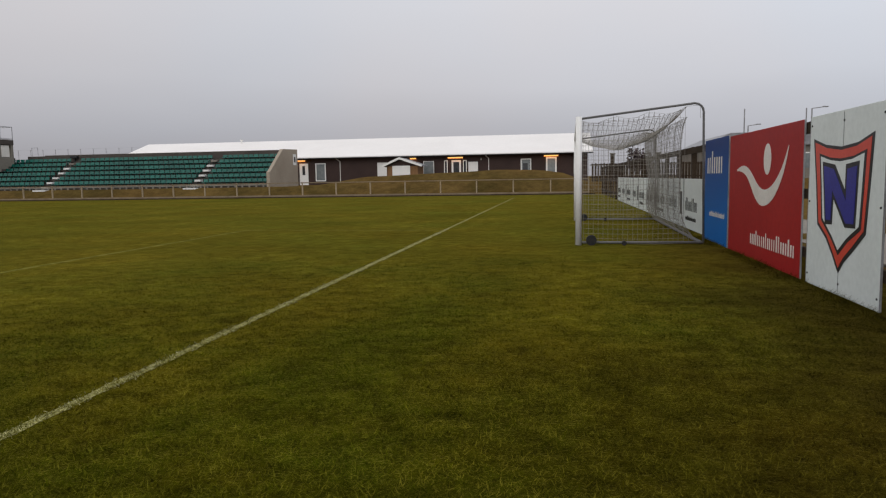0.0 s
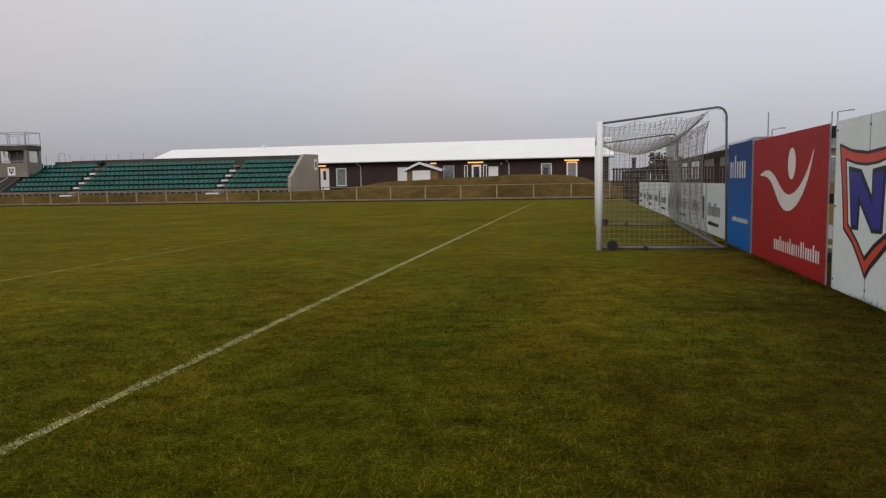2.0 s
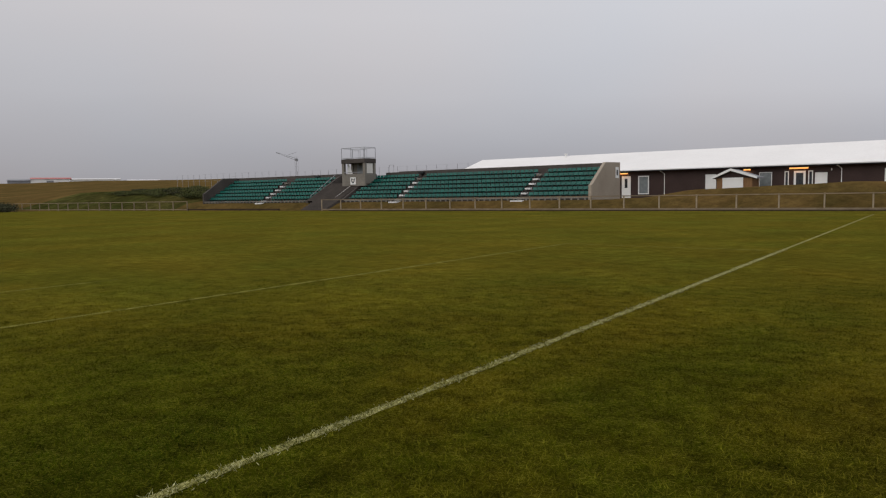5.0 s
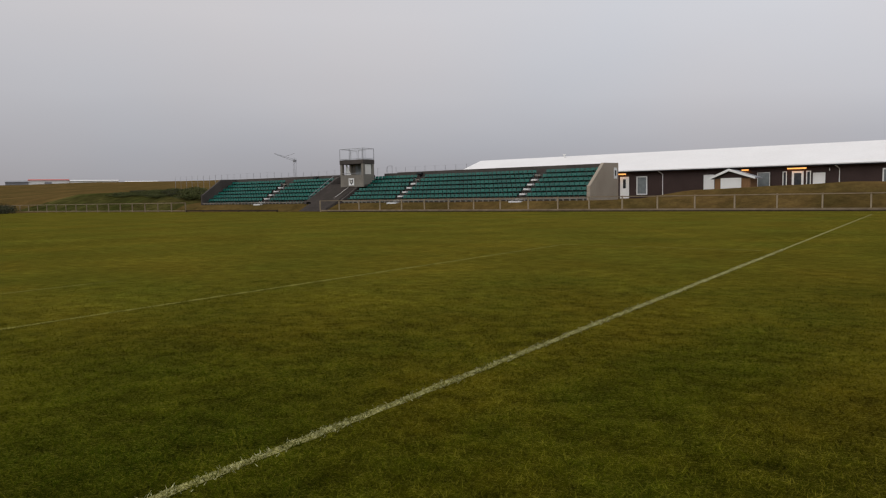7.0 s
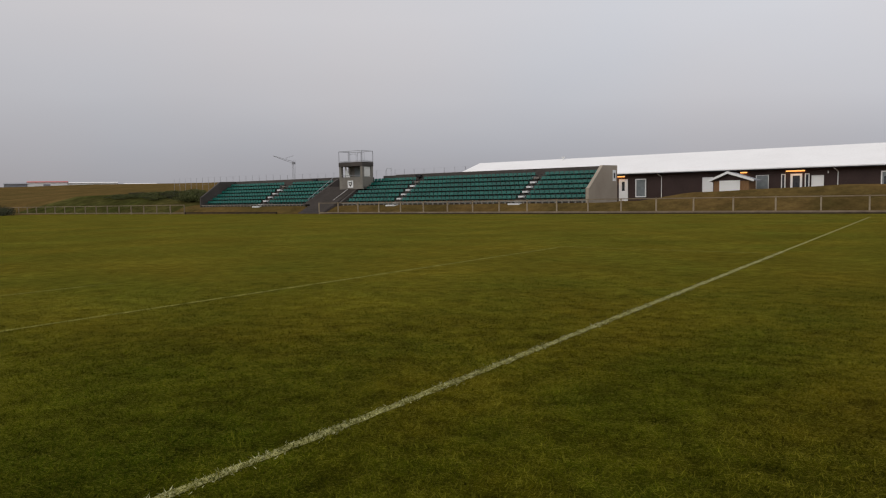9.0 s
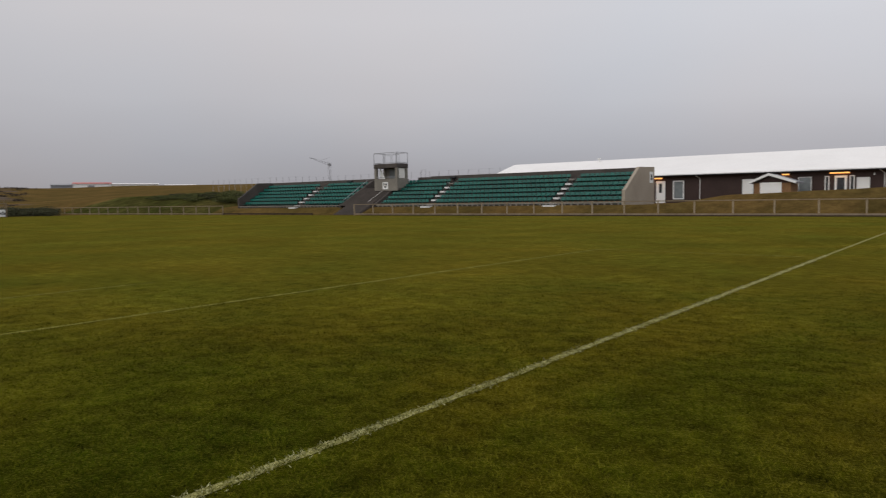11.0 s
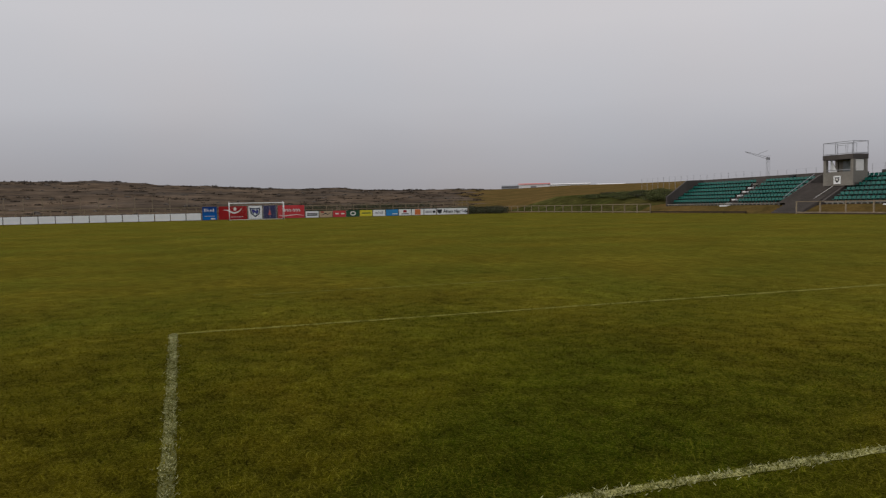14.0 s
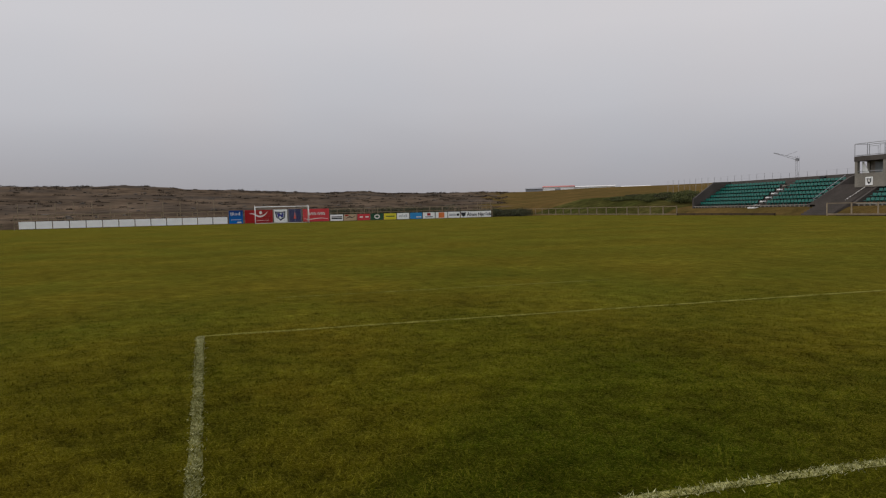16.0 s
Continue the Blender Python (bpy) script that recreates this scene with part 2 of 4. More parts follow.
M_TAN = mat("varnished_tan_boards", (0.17, 0.085, 0.032), (0.27, 0.145, 0.06), 0.6, 1.5, 18.0, 0.2, stretch=(6, 6, 1))
M_TANBOARD = mat("tan_board_face", (0.40, 0.28, 0.16), (0.52, 0.38, 0.24), 0.5, 1.0, 12.0)
M_BLACK = mat("black_rubber", (0.010, 0.010, 0.010), (0.030, 0.028, 0.026), 0.7, 8.0, 60.0)
M_RED = mat("red_board_face", (0.29, 0.010, 0.011), (0.365, 0.016, 0.015), 0.5, 0.8, 12.0, spec=0.15)
M_RED_CREST = mat("red_crest_paint", (0.56, 0.055, 0.035), (0.66, 0.08, 0.05), 0.4, 2.0, 30.0)
M_BLUE = mat("blue_board_face", (0.002, 0.072, 0.280), (0.004, 0.105, 0.360), 0.5, 0.8, 12.0, spec=0.15)
# the blue print fades from deep blue at the head to light blue at the foot
bt, bl_ = M_BLUE.node_tree.nodes, M_BLUE.node_tree.links
b_geo, b_sep, b_ramp = bt.new("ShaderNodeNewGeometry"), bt.new("ShaderNodeSeparateXYZ"), bt.new("ShaderNodeMapRange")
b_ramp.inputs["From Min"].default_value, b_ramp.inputs["From Max"].default_value = 0.4, 1.9
bl_.new(b_geo.outputs["Position"], b_sep.inputs[0])
bl_.new(b_sep.outputs["Z"], b_ramp.inputs["Value"])
b_mix = bt.new("ShaderNodeMix")
b_mix.data_type = "RGBA"
b_mix.inputs[6].default_value, b_mix.inputs[7].default_value = (0.002, 0.125, 0.42, 1), (0.006, 0.040, 0.190, 1)
bl_.new(b_ramp.outputs["Result"], b_mix.inputs[0])
bl_.new(b_mix.outputs[2], bt["Principled BSDF"].inputs["Base Color"])
M_NAVY = mat("royal_blue_paint", (0.020, 0.020, 0.200), (0.035, 0.035, 0.290), 0.4, 2.0, 30.0)
M_DARKBLUE = mat("dark_blue_board_face", (0.020, 0.022, 0.075), (0.040, 0.042, 0.120), 0.4, 1.0, 12.0)
M_INK = mat("black_paint", (0.010, 0.010, 0.012), (0.028, 0.028, 0.030), 0.45, 4.0, 40.0)
M_PRINT = mat("off_white_print", (0.66, 0.62, 0.56), (0.78, 0.74, 0.68), 0.4, 2.0, 30.0)
M_GREYPRINT = mat("grey_print", (0.18, 0.18, 0.19), (0.30, 0.30, 0.31), 0.5, 2.0, 30.0)
M_GREEN = mat("dark_green_board_face", (0.010, 0.060, 0.025), (0.020, 0.090, 0.040), 0.4, 1.0, 12.0)
M_YELLOW = mat("yellow_board_face", (0.60, 0.50, 0.02), (0.72, 0.62, 0.04), 0.4, 1.0, 12.0)
M_SKYBLUE = mat("light_blue_board_face", (0.02, 0.20, 0.46), (0.035, 0.27, 0.56), 0.4, 1.0, 12.0)
M_ORANGE = mat("orange_board_face", (0.60, 0.14, 0.03), (0.70, 0.20, 0.05), 0.4, 1.0, 12.0)
M_COLARED = mat("bright_red_board_face", (0.50, 0.03, 0.035), (0.62, 0.05, 0.055), 0.35, 0.8, 12.0)
M_DULLSTEEL = mat("dull_galvanised_tube", (0.10, 0.10, 0.10), (0.19, 0.185, 0.18), 0.6, 3.0, 40.0, 0.1, spec=0.2)
M_NET = mat("off_white_net_cord", (0.16, 0.148, 0.125), (0.27, 0.25, 0.215), 0.8, 4.0, 60.0)
M_HALLROOF = mat("faded_red_roof", (0.42, 0.10, 0.09), (0.52, 0.17, 0.15), 0.6, 0.05, 1.0)
M_HAZEWHITE = mat("pale_hall_wall", (0.50, 0.50, 0.50), (0.62, 0.62, 0.62), 0.7, 0.05, 1.0)
M_LEAF = mat("autumn_shrub_leaf", (0.026, 0.030, 0.011), (0.066, 0.064, 0.024), 0.8, 0.6, 9.0)
M_SCRUB = mat("brown_heath_scrub", (0.042, 0.031, 0.021), (0.086, 0.062, 0.040), 0.95, 0.1, 1.5)
M_BUSH = mat("green_bank_scrub", (0.044, 0.056, 0.013), (0.100, 0.100, 0.028), 0.9, 0.5, 8.0)
M_PURPLELEAF = mat("dull_purple_leaf", (0.050, 0.032, 0.034), (0.100, 0.070, 0.070), 0.8, 1.0, 9.0)
M_ROCK = mat("brown_lava_rock", (0.055, 0.045, 0.036), (0.100, 0.080, 0.062), 1.0, 0.6, 6.0, 0.4)
M_LAMP = bpy.data.materials.new("warm_lamp_tube")
M_LAMP.use_nodes = True
M_LAMP.node_tree.nodes["Principled BSDF"].inputs["Emission Color"].default_value = (1.0, 0.42, 0.10, 1)
M_LAMP.node_tree.nodes["Principled BSDF"].inputs["Emission Strength"].default_value = 1.6
M_LAMP.node_tree.nodes["Principled BSDF"].inputs["Base Color"].default_value = (0.8, 0.5, 0.25, 1)


# ---- building helpers ----
def world_of(o):
    return ((world_of(o.parent) @ o.matrix_parent_inverse) if o.parent else Matrix()) @ o.matrix_basis


def thing(name, at, label, category, group="", kind=""):
    ob = new(name)
    ob.matrix_basis = Matrix.Translation(at)
    ob.empty_display_size = 0.2
    return tagged(ob, label, category, group, kind)


def mesh_of(bm, name, material, smooth=False):
    me = bpy.data.meshes.new(name)
    bm.normal_update()
    bm.to_mesh(me)
    bm.free()
    for one in (material if isinstance(material, (list, tuple)) else [material]):
        me.materials.append(one)
    if smooth:
        me.polygons.foreach_set("use_smooth", [True] * len(me.polygons))
    return me


def part(name, bm, material, parent=None, label="", smooth=False):
    """One mesh object, built in world metres, under a thing or a part."""
    ob = new(name, mesh_of(bm, name, material, smooth))
    if parent is not None:
        ob.parent = parent
        ob.matrix_parent_inverse = world_of(parent).inverted()
    if label:
        tagged(ob, label)
    return ob


def box(x0, x1, y0, y1, z0, z1, bm=None, bevel=0.0):
    bm = bm or bmesh.new()
    v = bmesh.ops.create_cube(bm, size=1, matrix=Matrix.Translation(((x0 + x1) / 2, (y0 + y1) / 2, (z0 + z1) / 2)) @ Matrix.Diagonal((abs(x1 - x0), abs(y1 - y0), abs(z1 - z0), 1)))["verts"]
    if bevel:
        edges = list({e for q in v for e in q.link_edges})
        bmesh.ops.bevel(bm, geom=edges, offset=bevel, segments=2, affect="EDGES", profile=0.5)
    return bm


def tube(points, r, bm=None, n=8, closed=False, flat=1.0):
    """A round bar along a line of points."""
    bm = bm or bmesh.new()
    pts = [Vector(p) for p in points]
    rings = []
    for i, p in enumerate(pts):
        a = pts[max(i - 1, 0)]
        b = pts[min(i + 1, len(pts) - 1)]
        d = (b - a).normalized()
        side = d.cross(Vector((0, 0, 1)))
        if side.length < 1e-3:
            side = Vector((0, 1, 0))
        side.normalize()
        up = side.cross(d).normalized()
        rings.append([bm.verts.new(p + r * (math.cos(k * math.tau / n) * side + flat * math.sin(k * math.tau / n) * up)) for k in range(n)])
    for a, b in zip(rings, rings[1:]):
        for k in range(n):
            bm.faces.new((a[k], a[(k + 1) % n], b[(k + 1) % n], b[k]))
    bm.faces.new(rings[0][::-1])
    bm.faces.new(rings[-1])
    return bm


def prism(points, axis, a, b, bm=None):
    """A flat outline, in the plane across axis, pulled from a to b along it."""
    bm = bm or bmesh.new()

    def at(p, s):
        return (s, p[0], p[1]) if axis == "x" else (p[0], s, p[1]) if axis == "y" else (p[0], p[1], s)
    lo = [bm.verts.new(at(p, a)) for p in points]
    hi = [bm.verts.new(at(p, b)) for p in points]
    bm.faces.new(lo[::-1])
    bm.faces.new(hi)
    for i in range(len(points)):
        j = (i + 1) % len(points)
        bm.faces.new((lo[i], lo[j], hi[j], hi[i]))
    bmesh.ops.recalc_face_normals(bm, faces=bm.faces)
    return bm


def ease(a, b, x):
    s = min(max((x - a) / (b - a), 0.0), 1.0)
    return s * s * (3 - 2 * s)


# ---- ground: one sheet from the pitch to the hills ----
EYE_X, EYE_Y = 2.9, 0.0


def ground_z(x, y):
    bank = 0.85 * ease(52.3, 55.2, y)
    z = bank
    # low grass mound before the long building
    crest = float(np.interp(x, [-18.2, -16.5, -14.0, -9.0, -2.5, 1.2, 3.2, 5.2], [0, 0.30, 0.72, 0.86, 1.12, 1.05, 0.75, 0]))
    z += crest * ease(54.2, 59.0, y) * (1 - ease(60.5, 66.0, y))
    # grass slope beyond the end of the stand
    left = ease(-74, -84, x)
    slope = float(np.interp(y, [52, 55, 58, 63, 70, 150, 200, 400, 1500], [0, 0.15, 1.1, 2.1, 2.2, 7.4 + 2.0 * ease(-180, -330, x), 7.8 + 1.6 * ease(-180, -330, x), 8.0, 7.0]))
    if y > 66:
        slope *= ease(43, 49.5, math.degrees(math.atan2(EYE_X - x, y)))
    z += left * slope
    # heath that climbs to a ridge beyond the far end
    dx, dy = x - EYE_X, y - EYE_Y
    r = math.hypot(dx, dy)
    az = math.degrees(math.atan2(-dx, dy))
    if az > 62 or az < -150:
        a = az if az > 0 else az + 360
        tilt = float(np.interp(a, [62, 71, 75, 79.3, 81, 83, 86.4, 91, 95.2, 95.6, 98.5, 99.1, 100.1, 104.1, 107, 140, 200], [1.3, 1.44, 1.42, 1.55, 1.72, 1.64, 1.72, 1.96, 2.10, 2.22, 2.34, 2.42, 2.33, 2.36, 2.36, 2.3, 1.5]))
        top = 1.0 + 430 * math.tan(radians(tilt))
        s = ease(112, 430, r) if r < 430 else 1.0
        ridge = top * (0.55 * s + 0.45 * min(max((r - 112) / 318, 0), 1))
        if r > 430:
            ridge *= 1 - 0.35 * ease(430, 900, r)
        ridge += (noise.noise((x * 0.02, y * 0.02, 0.3)) * 1.1 + noise.noise((x * 0.07, y * 0.07, 5.3)) * 0.35) * ease(120, 200, r) * ease(440, 300, r)
        w = ease(62, 73, a) * ease(-107, -116, x)
        z = z * (1 - w) + ridge * w
    if y > 52.5 or x < -110 or x > 7:
        z += noise.noise((x * 0.25, y * 0.25, 1.7)) * 0.05
    return z


def steps(*runs):
    out = []
    for a, b, d in runs:
        out += list(np.arange(a, b, d))
    return out + [runs[-1][1]]


gx = steps((-1900, -700, 120), (-700, -440, 20), (-440, -116, 6), (-116, -100, 2), (-100, -84, 4), (-84, -70, 1), (-70, -20, 5), (-20, 8, 0.8), (8, 40, 4), (40, 200, 20), (200, 1500, 130))
gy = steps((-900, -300, 60), (-300, -40, 14), (-40, 50, 5), (50, 52, 1), (52, 68, 0.5), (68, 100, 4), (100, 240, 10), (240, 500, 26), (500, 1700, 120))
gverts = [(x, y, ground_z(x, y)) for y in gy for x in gx]
nx = len(gx)
gfaces, gmats = [], []
for j in range(len(gy) - 1):
    for i in range(nx - 1):
        gfaces.append((j * nx + i, j * nx + i + 1, (j + 1) * nx + i + 1, (j + 1) * nx + i))
        cx, cy = (gx[i] + gx[i + 1]) / 2, (gy[j] + gy[j + 1]) / 2
        wob = 3 * noise.noise((cx * 0.15, cy * 0.15, 9.0))
        if cy < 52 and -108 < cx < 7:
            k = 0
        elif cx < -77.5 and 52.5 < cy < 67 + wob and cx > -124:
            k = 2
        elif cx < -108 and math.degrees(math.atan2(-(cx - EYE_X), cy)) % 360 > 70.5 + wob:
            k = 3
        else:
            k = 1
        gmats.append(k)
gme = bpy.data.meshes.new("ground")
gme.from_pydata(gverts, [], gfaces)
for one in (M_PITCH, M_DRY, M_BANK, M_HEATH):
    gme.materials.append(one)
gme.polygons.foreach_set("material_index", gmats)
gme.polygons.foreach_set("use_smooth", [True] * len(gfaces))
ground = tagged(new("ground", gme), "mown football turf running into dry grass banks and dark heath", "ground", kind="structure")


# ---- pitch markings ----
def strip(name, a, b, width, material, label, z=0.004, ragged=0.25):
    """A painted line on the turf with ragged edges."""
    rng = random.Random(name)
    bm = bmesh.new()
    a, b = Vector(a), Vector(b)
    d = (b - a).normalized()
    s = Vector((-d.y, d.x))
    n = max(int((b - a).length / 0.12), 2)
    prev = None
    for i in range(n + 1):
        p = a.lerp(b, i / n)
        w1, w2 = (width / 2 * (1 + rng.uniform(-ragged, ragged)) for _ in "ab")
        row = (bm.verts.new((*(p + s * w1), z)), bm.verts.new((*(p - s * w2), z)))
        if prev:
            bm.faces.new((prev[0], prev[1], row[1], row[0]))
        prev = row
    bmesh.ops.recalc_face_normals(bm, faces=bm.faces)
    ob = part(name, bm, material)
    return tagged(ob, label, "pitch marking", kind="structure")


strip("goal_line", (0, -14), (0, 45.0), 0.076, M_LINE, "worn white goal line painted on the turf")
strip("goal_area_side_line", (0, -0.245), (-5.5, -0.57), 0.078, M_LINE_DIM, "worn white side line of the goal area")
strip("goal_area_front_line", (-5.5, -0.57), (-5.5, 17.6), 0.09, M_LINE_FAINT, "faint white front line of the goal area")
strip("goal_area_far_line", (0, 17.4), (-5.5, 17.6), 0.08, M_LINE_FAINT, "very faint white side line of the goal area")


strip("old_pitch_line", (-8.85, 0.4), (-8.85, 6.5), 0.05, M_LINE_FAINT, "ghost of an old white line on the turf")


# ---- grass blades round the camera ----
def blades(name, n, place, h0, h1, width, material, label, seed):
    rng = np.random.default_rng(seed)
    p = place(rng, n)
    n = len(p)
    turn = rng.uniform(0, math.tau, n)
    h = rng.uniform(h0, h1, n)
    lean = rng.uniform(0.5, 1.9, n) * h
    ld = rng.uniform(0, math.tau, n)
    w = width * rng.uniform(0.6, 1.3, n)
    v = np.zeros((n, 3, 3))
    v[:, 0, :2] = p + np.stack([np.cos(turn), np.sin(turn)], 1) * w[:, None]
    v[:, 1, :2] = p - np.stack([np.cos(turn), np.sin(turn)], 1) * w[:, None]
    v[:, 2, :2] = p + np.stack([np.cos(ld), np.sin(ld)], 1) * lean[:, None]
    v[:, 2, 2] = h
    me = bpy.data.meshes.new(name)
    me.vertices.add(3 * n)
    me.vertices.foreach_set("co", v.ravel())
    me.loops.add(3 * n)
    me.loops.foreach_set("vertex_index", np.arange(3 * n, dtype=np.int32))
    me.polygons.add(n)
    me.polygons.foreach_set("loop_start", np.arange(0, 3 * n, 3, dtype=np.int32))
    me.update(calc_edges=True)
    me.materials.append(material)
    return tagged(new(name, me), label, "grass", kind="stuff")


def near_ground(rng, n):
    r = 1.6 + 12.0 * rng.random(n) ** 1.15
    r = r[rng.random(n) < np.clip((13.6 - r) / 8.0, 0, 1) ** 1.3 + 0.02]
    n = len(r)
    az = np.radians(rng.uniform(-46, 112, n))
    p = np.stack([EYE_X - r * np.sin(az), EYE_Y + r * np.cos(az)], 1)
    return p[p[:, 0] < 5.9]


def on_goal_line(rng, n):
    y = -2 + 20 * rng.random(n) ** 1.5
    keep = rng.random(n) < 0.55 + 0.45 * np.sin(y * 7.0) * np.sin(y * 2.3 + 1)
    return np.stack([rng.normal(0, 0.027, n), y], 1)[keep]


def on_side_line(rng, n):
    s = rng.random(n)
    return np.stack([-5.5 * s, -0.245 - 0.325 * s + rng.normal(0, 0.022, n)], 1)


blades("turf_blades", 600000, near_ground, 0.010, 0.030, 0.0029, M_BLADE, "short mown green and straw grass blades", 3)
blades("painted_blades", 17000, on_goal_line, 0.008, 0.020, 0.0042, M_PAINTED_BLADE, "grass blades whitened by line paint", 4)
blades("painted_blades", 2600, on_side_line, 0.006, 0.016, 0.0042, M_PAINTED_BLADE, "grass blades whitened by line paint", 5)



def board_foot(rng, n):
    y = rng.uniform(5.0, 24.0, n)
    keep = rng.random(n) < 0.5 + 0.5 * np.sin(y * 3.1) * np.sin(y * 1.3 + 0.6)
    return np.stack([5.80 - np.abs(rng.normal(0, 0.09, n)), y], 1)[keep]


blades("long_grass", 9000, board_foot, 0.02, 0.085, 0.004, M_BLADE, "uncut straw-coloured grass along the foot of the boards", 6)

# ---- football goals ----
def strands(lines, r):
    """Thin three-sided cords along many lines."""
    vs, fs = [], []
    for line in lines:
        base = len(vs)
        for x, y, z in line:
            vs += [(x + r, y, z - 0.5 * r), (x - 0.5 * r, y + 0.87 * r, z + r), (x - 0.5 * r, y - 0.87 * r, z - 0.3 * r)]
        for i in range(len(line) - 1):
            o = base + 3 * i
            for k in range(3):
                fs.append((o + k, o + (k + 1) % 3, o + 3 + (k + 1) % 3, o + 3 + k))
    return vs, fs


def cord_part(name, lines, r, material, parent, label=""):
    vs, fs = strands(lines, r)
    me = bpy.data.meshes.new(name)
    me.from_pydata(vs, [], fs)
    me.materials.append(material)
    ob = new(name, me)
    ob.parent = parent
    ob.matrix_parent_inverse = world_of(parent).inverted()
    return tagged(ob, label)


def football_goal(x, y0, sign, label, depth=2.25, step=0.092, cord=0.0032, metal=M_DULLSTEEL):
    """A full-size goal whose mouth stands at x, from y0 on, with its net on the side of sign."""
    W_, H_ = 7.44, 2.44
    goal = thing("football_goal", (x, y0, 0), label, "goal")
    y1 = y0 + W_
    for y in (y0, y1):
        part("post", tube([(x, y, 0.0), (x, y, H_)], 0.06, n=12), M_WHITE, goal, smooth=True)
    part("crossbar", tube([(x, y0, H_ - 0.06), (x, y1, H_ - 0.06)], 0.058, n=12), M_WHITE, goal, smooth=True)
    back = x + sign * depth
    HB = H_ + 0.19
    for y in (y0, y1):
        bend = [(x + sign * 0.05, y, H_ - 0.04), (back - sign * 0.16, y, HB - 0.01)]
        bend += [(back - sign * 0.16 + sign * 0.16 * math.sin(a), y, HB - 0.17 + 0.16 * math.cos(a)) for a in (0.4, 0.8, 1.2, 1.57)]
        bend += [(back + sign * 0.04, y, 0.04)]
        part("side_frame", tube(bend, 0.021, n=8), metal, goal, "dull grey bent steel tube", smooth=True)
        part("ground_bar", tube([(x, y, 0.05), (back, y, 0.05)], 0.024, n=8), metal, goal, smooth=True)
        for wx, r in ((0.24, 0.10), (0.85, 0.045)):
            wheel = tube([(x + sign * wx, y - 0.14, r), (x + sign * wx, y - 0.04, r)], r, n=14)
            part("wheel", wheel, M_BLACK, goal, "black rubber transport wheel")
    part("rear_ground_bar", tube([(back, y0, 0.05), (back, y1, 0.05)], 0.03, n=8), metal, goal, smooth=True)
    # the net: back curtain, roof, two sides
    zs = [0.04, 0.10, 0.2, 0.32, 0.5, 0.75, 1.1, 1.5, 1.9, 2.2, 2.38]
    xs = [0.985, 0.96, 0.92, 0.88, 0.85, 0.835, 0.83, 0.825, 0.83, 0.845, 0.87]

    def rear(z):
        return float(np.interp(z, zs, xs)) * depth

    def roof(u, v):
        hook = 0.10 * abs(math.sin(math.pi * 3 * u))
        rim = max(0.0, 1 - min(abs(v), abs(1 - v)) / 0.30) ** 1.6
        belly = 0.42 * math.sin(math.pi * min(max(v, 0), 1)) ** 0.6 * math.sin(math.pi * min(u * 1.02, 1)) ** 0.7
        return 2.38 + (0.04 + 0.15 * rim) * u - hook * (1 if v < 0.02 or v > 0.98 else 0.4) - belly
    nu, nv = int(W_ / step), int(2.35 / step)
    lines = []
    jit = random.Random(8)
    for i in range(2 * nu + 1):
        v = i / (2 * nu)
        wav = 0.025 * math.sin(i * 1.7)
        if i % 2 == 0 or v > 0.55:
            lines.append([(x + sign * (rear(z) + wav + 0.22 * v * (1 - abs(z - 1.2) / 1.3)), y0 + v * W_, z) for z in zs])
        if i % 2 == 0:
            lines.append([(x + sign * u * 0.87 * depth, y0 + v * W_, roof(u, v)) for u in np.linspace(0, 1, 12)])
    for j in range(nv + 1):
        z = 0.04 + 2.33 * j / nv
        lines.append([(x + sign * (rear(z) + 0.01 + 0.025 * math.sin(k * 1.7) + 0.22 * k / nu * (1 - abs(z - 1.2) / 1.3)), y0 + k / nu * W_, z) for k in range(0, nu + 1, 2)])
    for j in range(1, int(0.87 * depth / step)):
        u = j * step / (0.87 * depth)
        lines.append([(x + sign * u * 0.87 * depth, y0 + k / nu * W_, roof(u, k / nu)) for k in range(0, nu + 1, 2)])
    net = cord_part("net", lines, cord, M_NET, goal, "off-white knotted cord net sagging from its hooks")
    for y, v in ((y0, 0.0), (y1, 1.0)):
        lines = [[(x + sign * 0.87 * depth, y, roof(1.0, v)), (x + sign * (depth - 0.06), y, HB - 0.05), (x + sign * (depth - 0.05), y + 0.04, HB - 0.28)]]
        for j in range(nv + 1):
            z = 0.04 + 2.33 * j / nv
            reach = rear(min(z, 2.38))
            lines.append([(x + sign * reach * s, y + 0.02 * math.sin(7 * s + j), min(z, roof(min(s * reach / (0.87 * depth), 1), v)) - 0.02 * math.sin(math.pi * s)) for s in np.linspace(0, 1, 12)])
        for j in range(int(depth / step)):
            xx = j * step
            top = roof(min(xx / (0.87 * depth), 1), v)
            zz = [z for z in np.linspace(0.04, top, 14) if rear(min(z, 2.38)) >= xx - 0.02]
            if len(zz) > 1:
                lines.append([(x + sign * xx, y + 0.015 * math.sin(5 * z + j), z) for z in zz])
        cord_part("side_net", lines, cord, M_NET, goal)
    return goal


near_goal = football_goal(3.26, 13.55, 1, "white football goal with a sagging net, parked beside the boards")
near_goal.matrix_basis = pose(3.26, 13.55, 0, 0, 0, -0.9)
football_goal(-98.4, 0.62, -1, "distant white football goal standing before the advertising boards", step=0.3, cord=0.004, metal=M_WHITE)


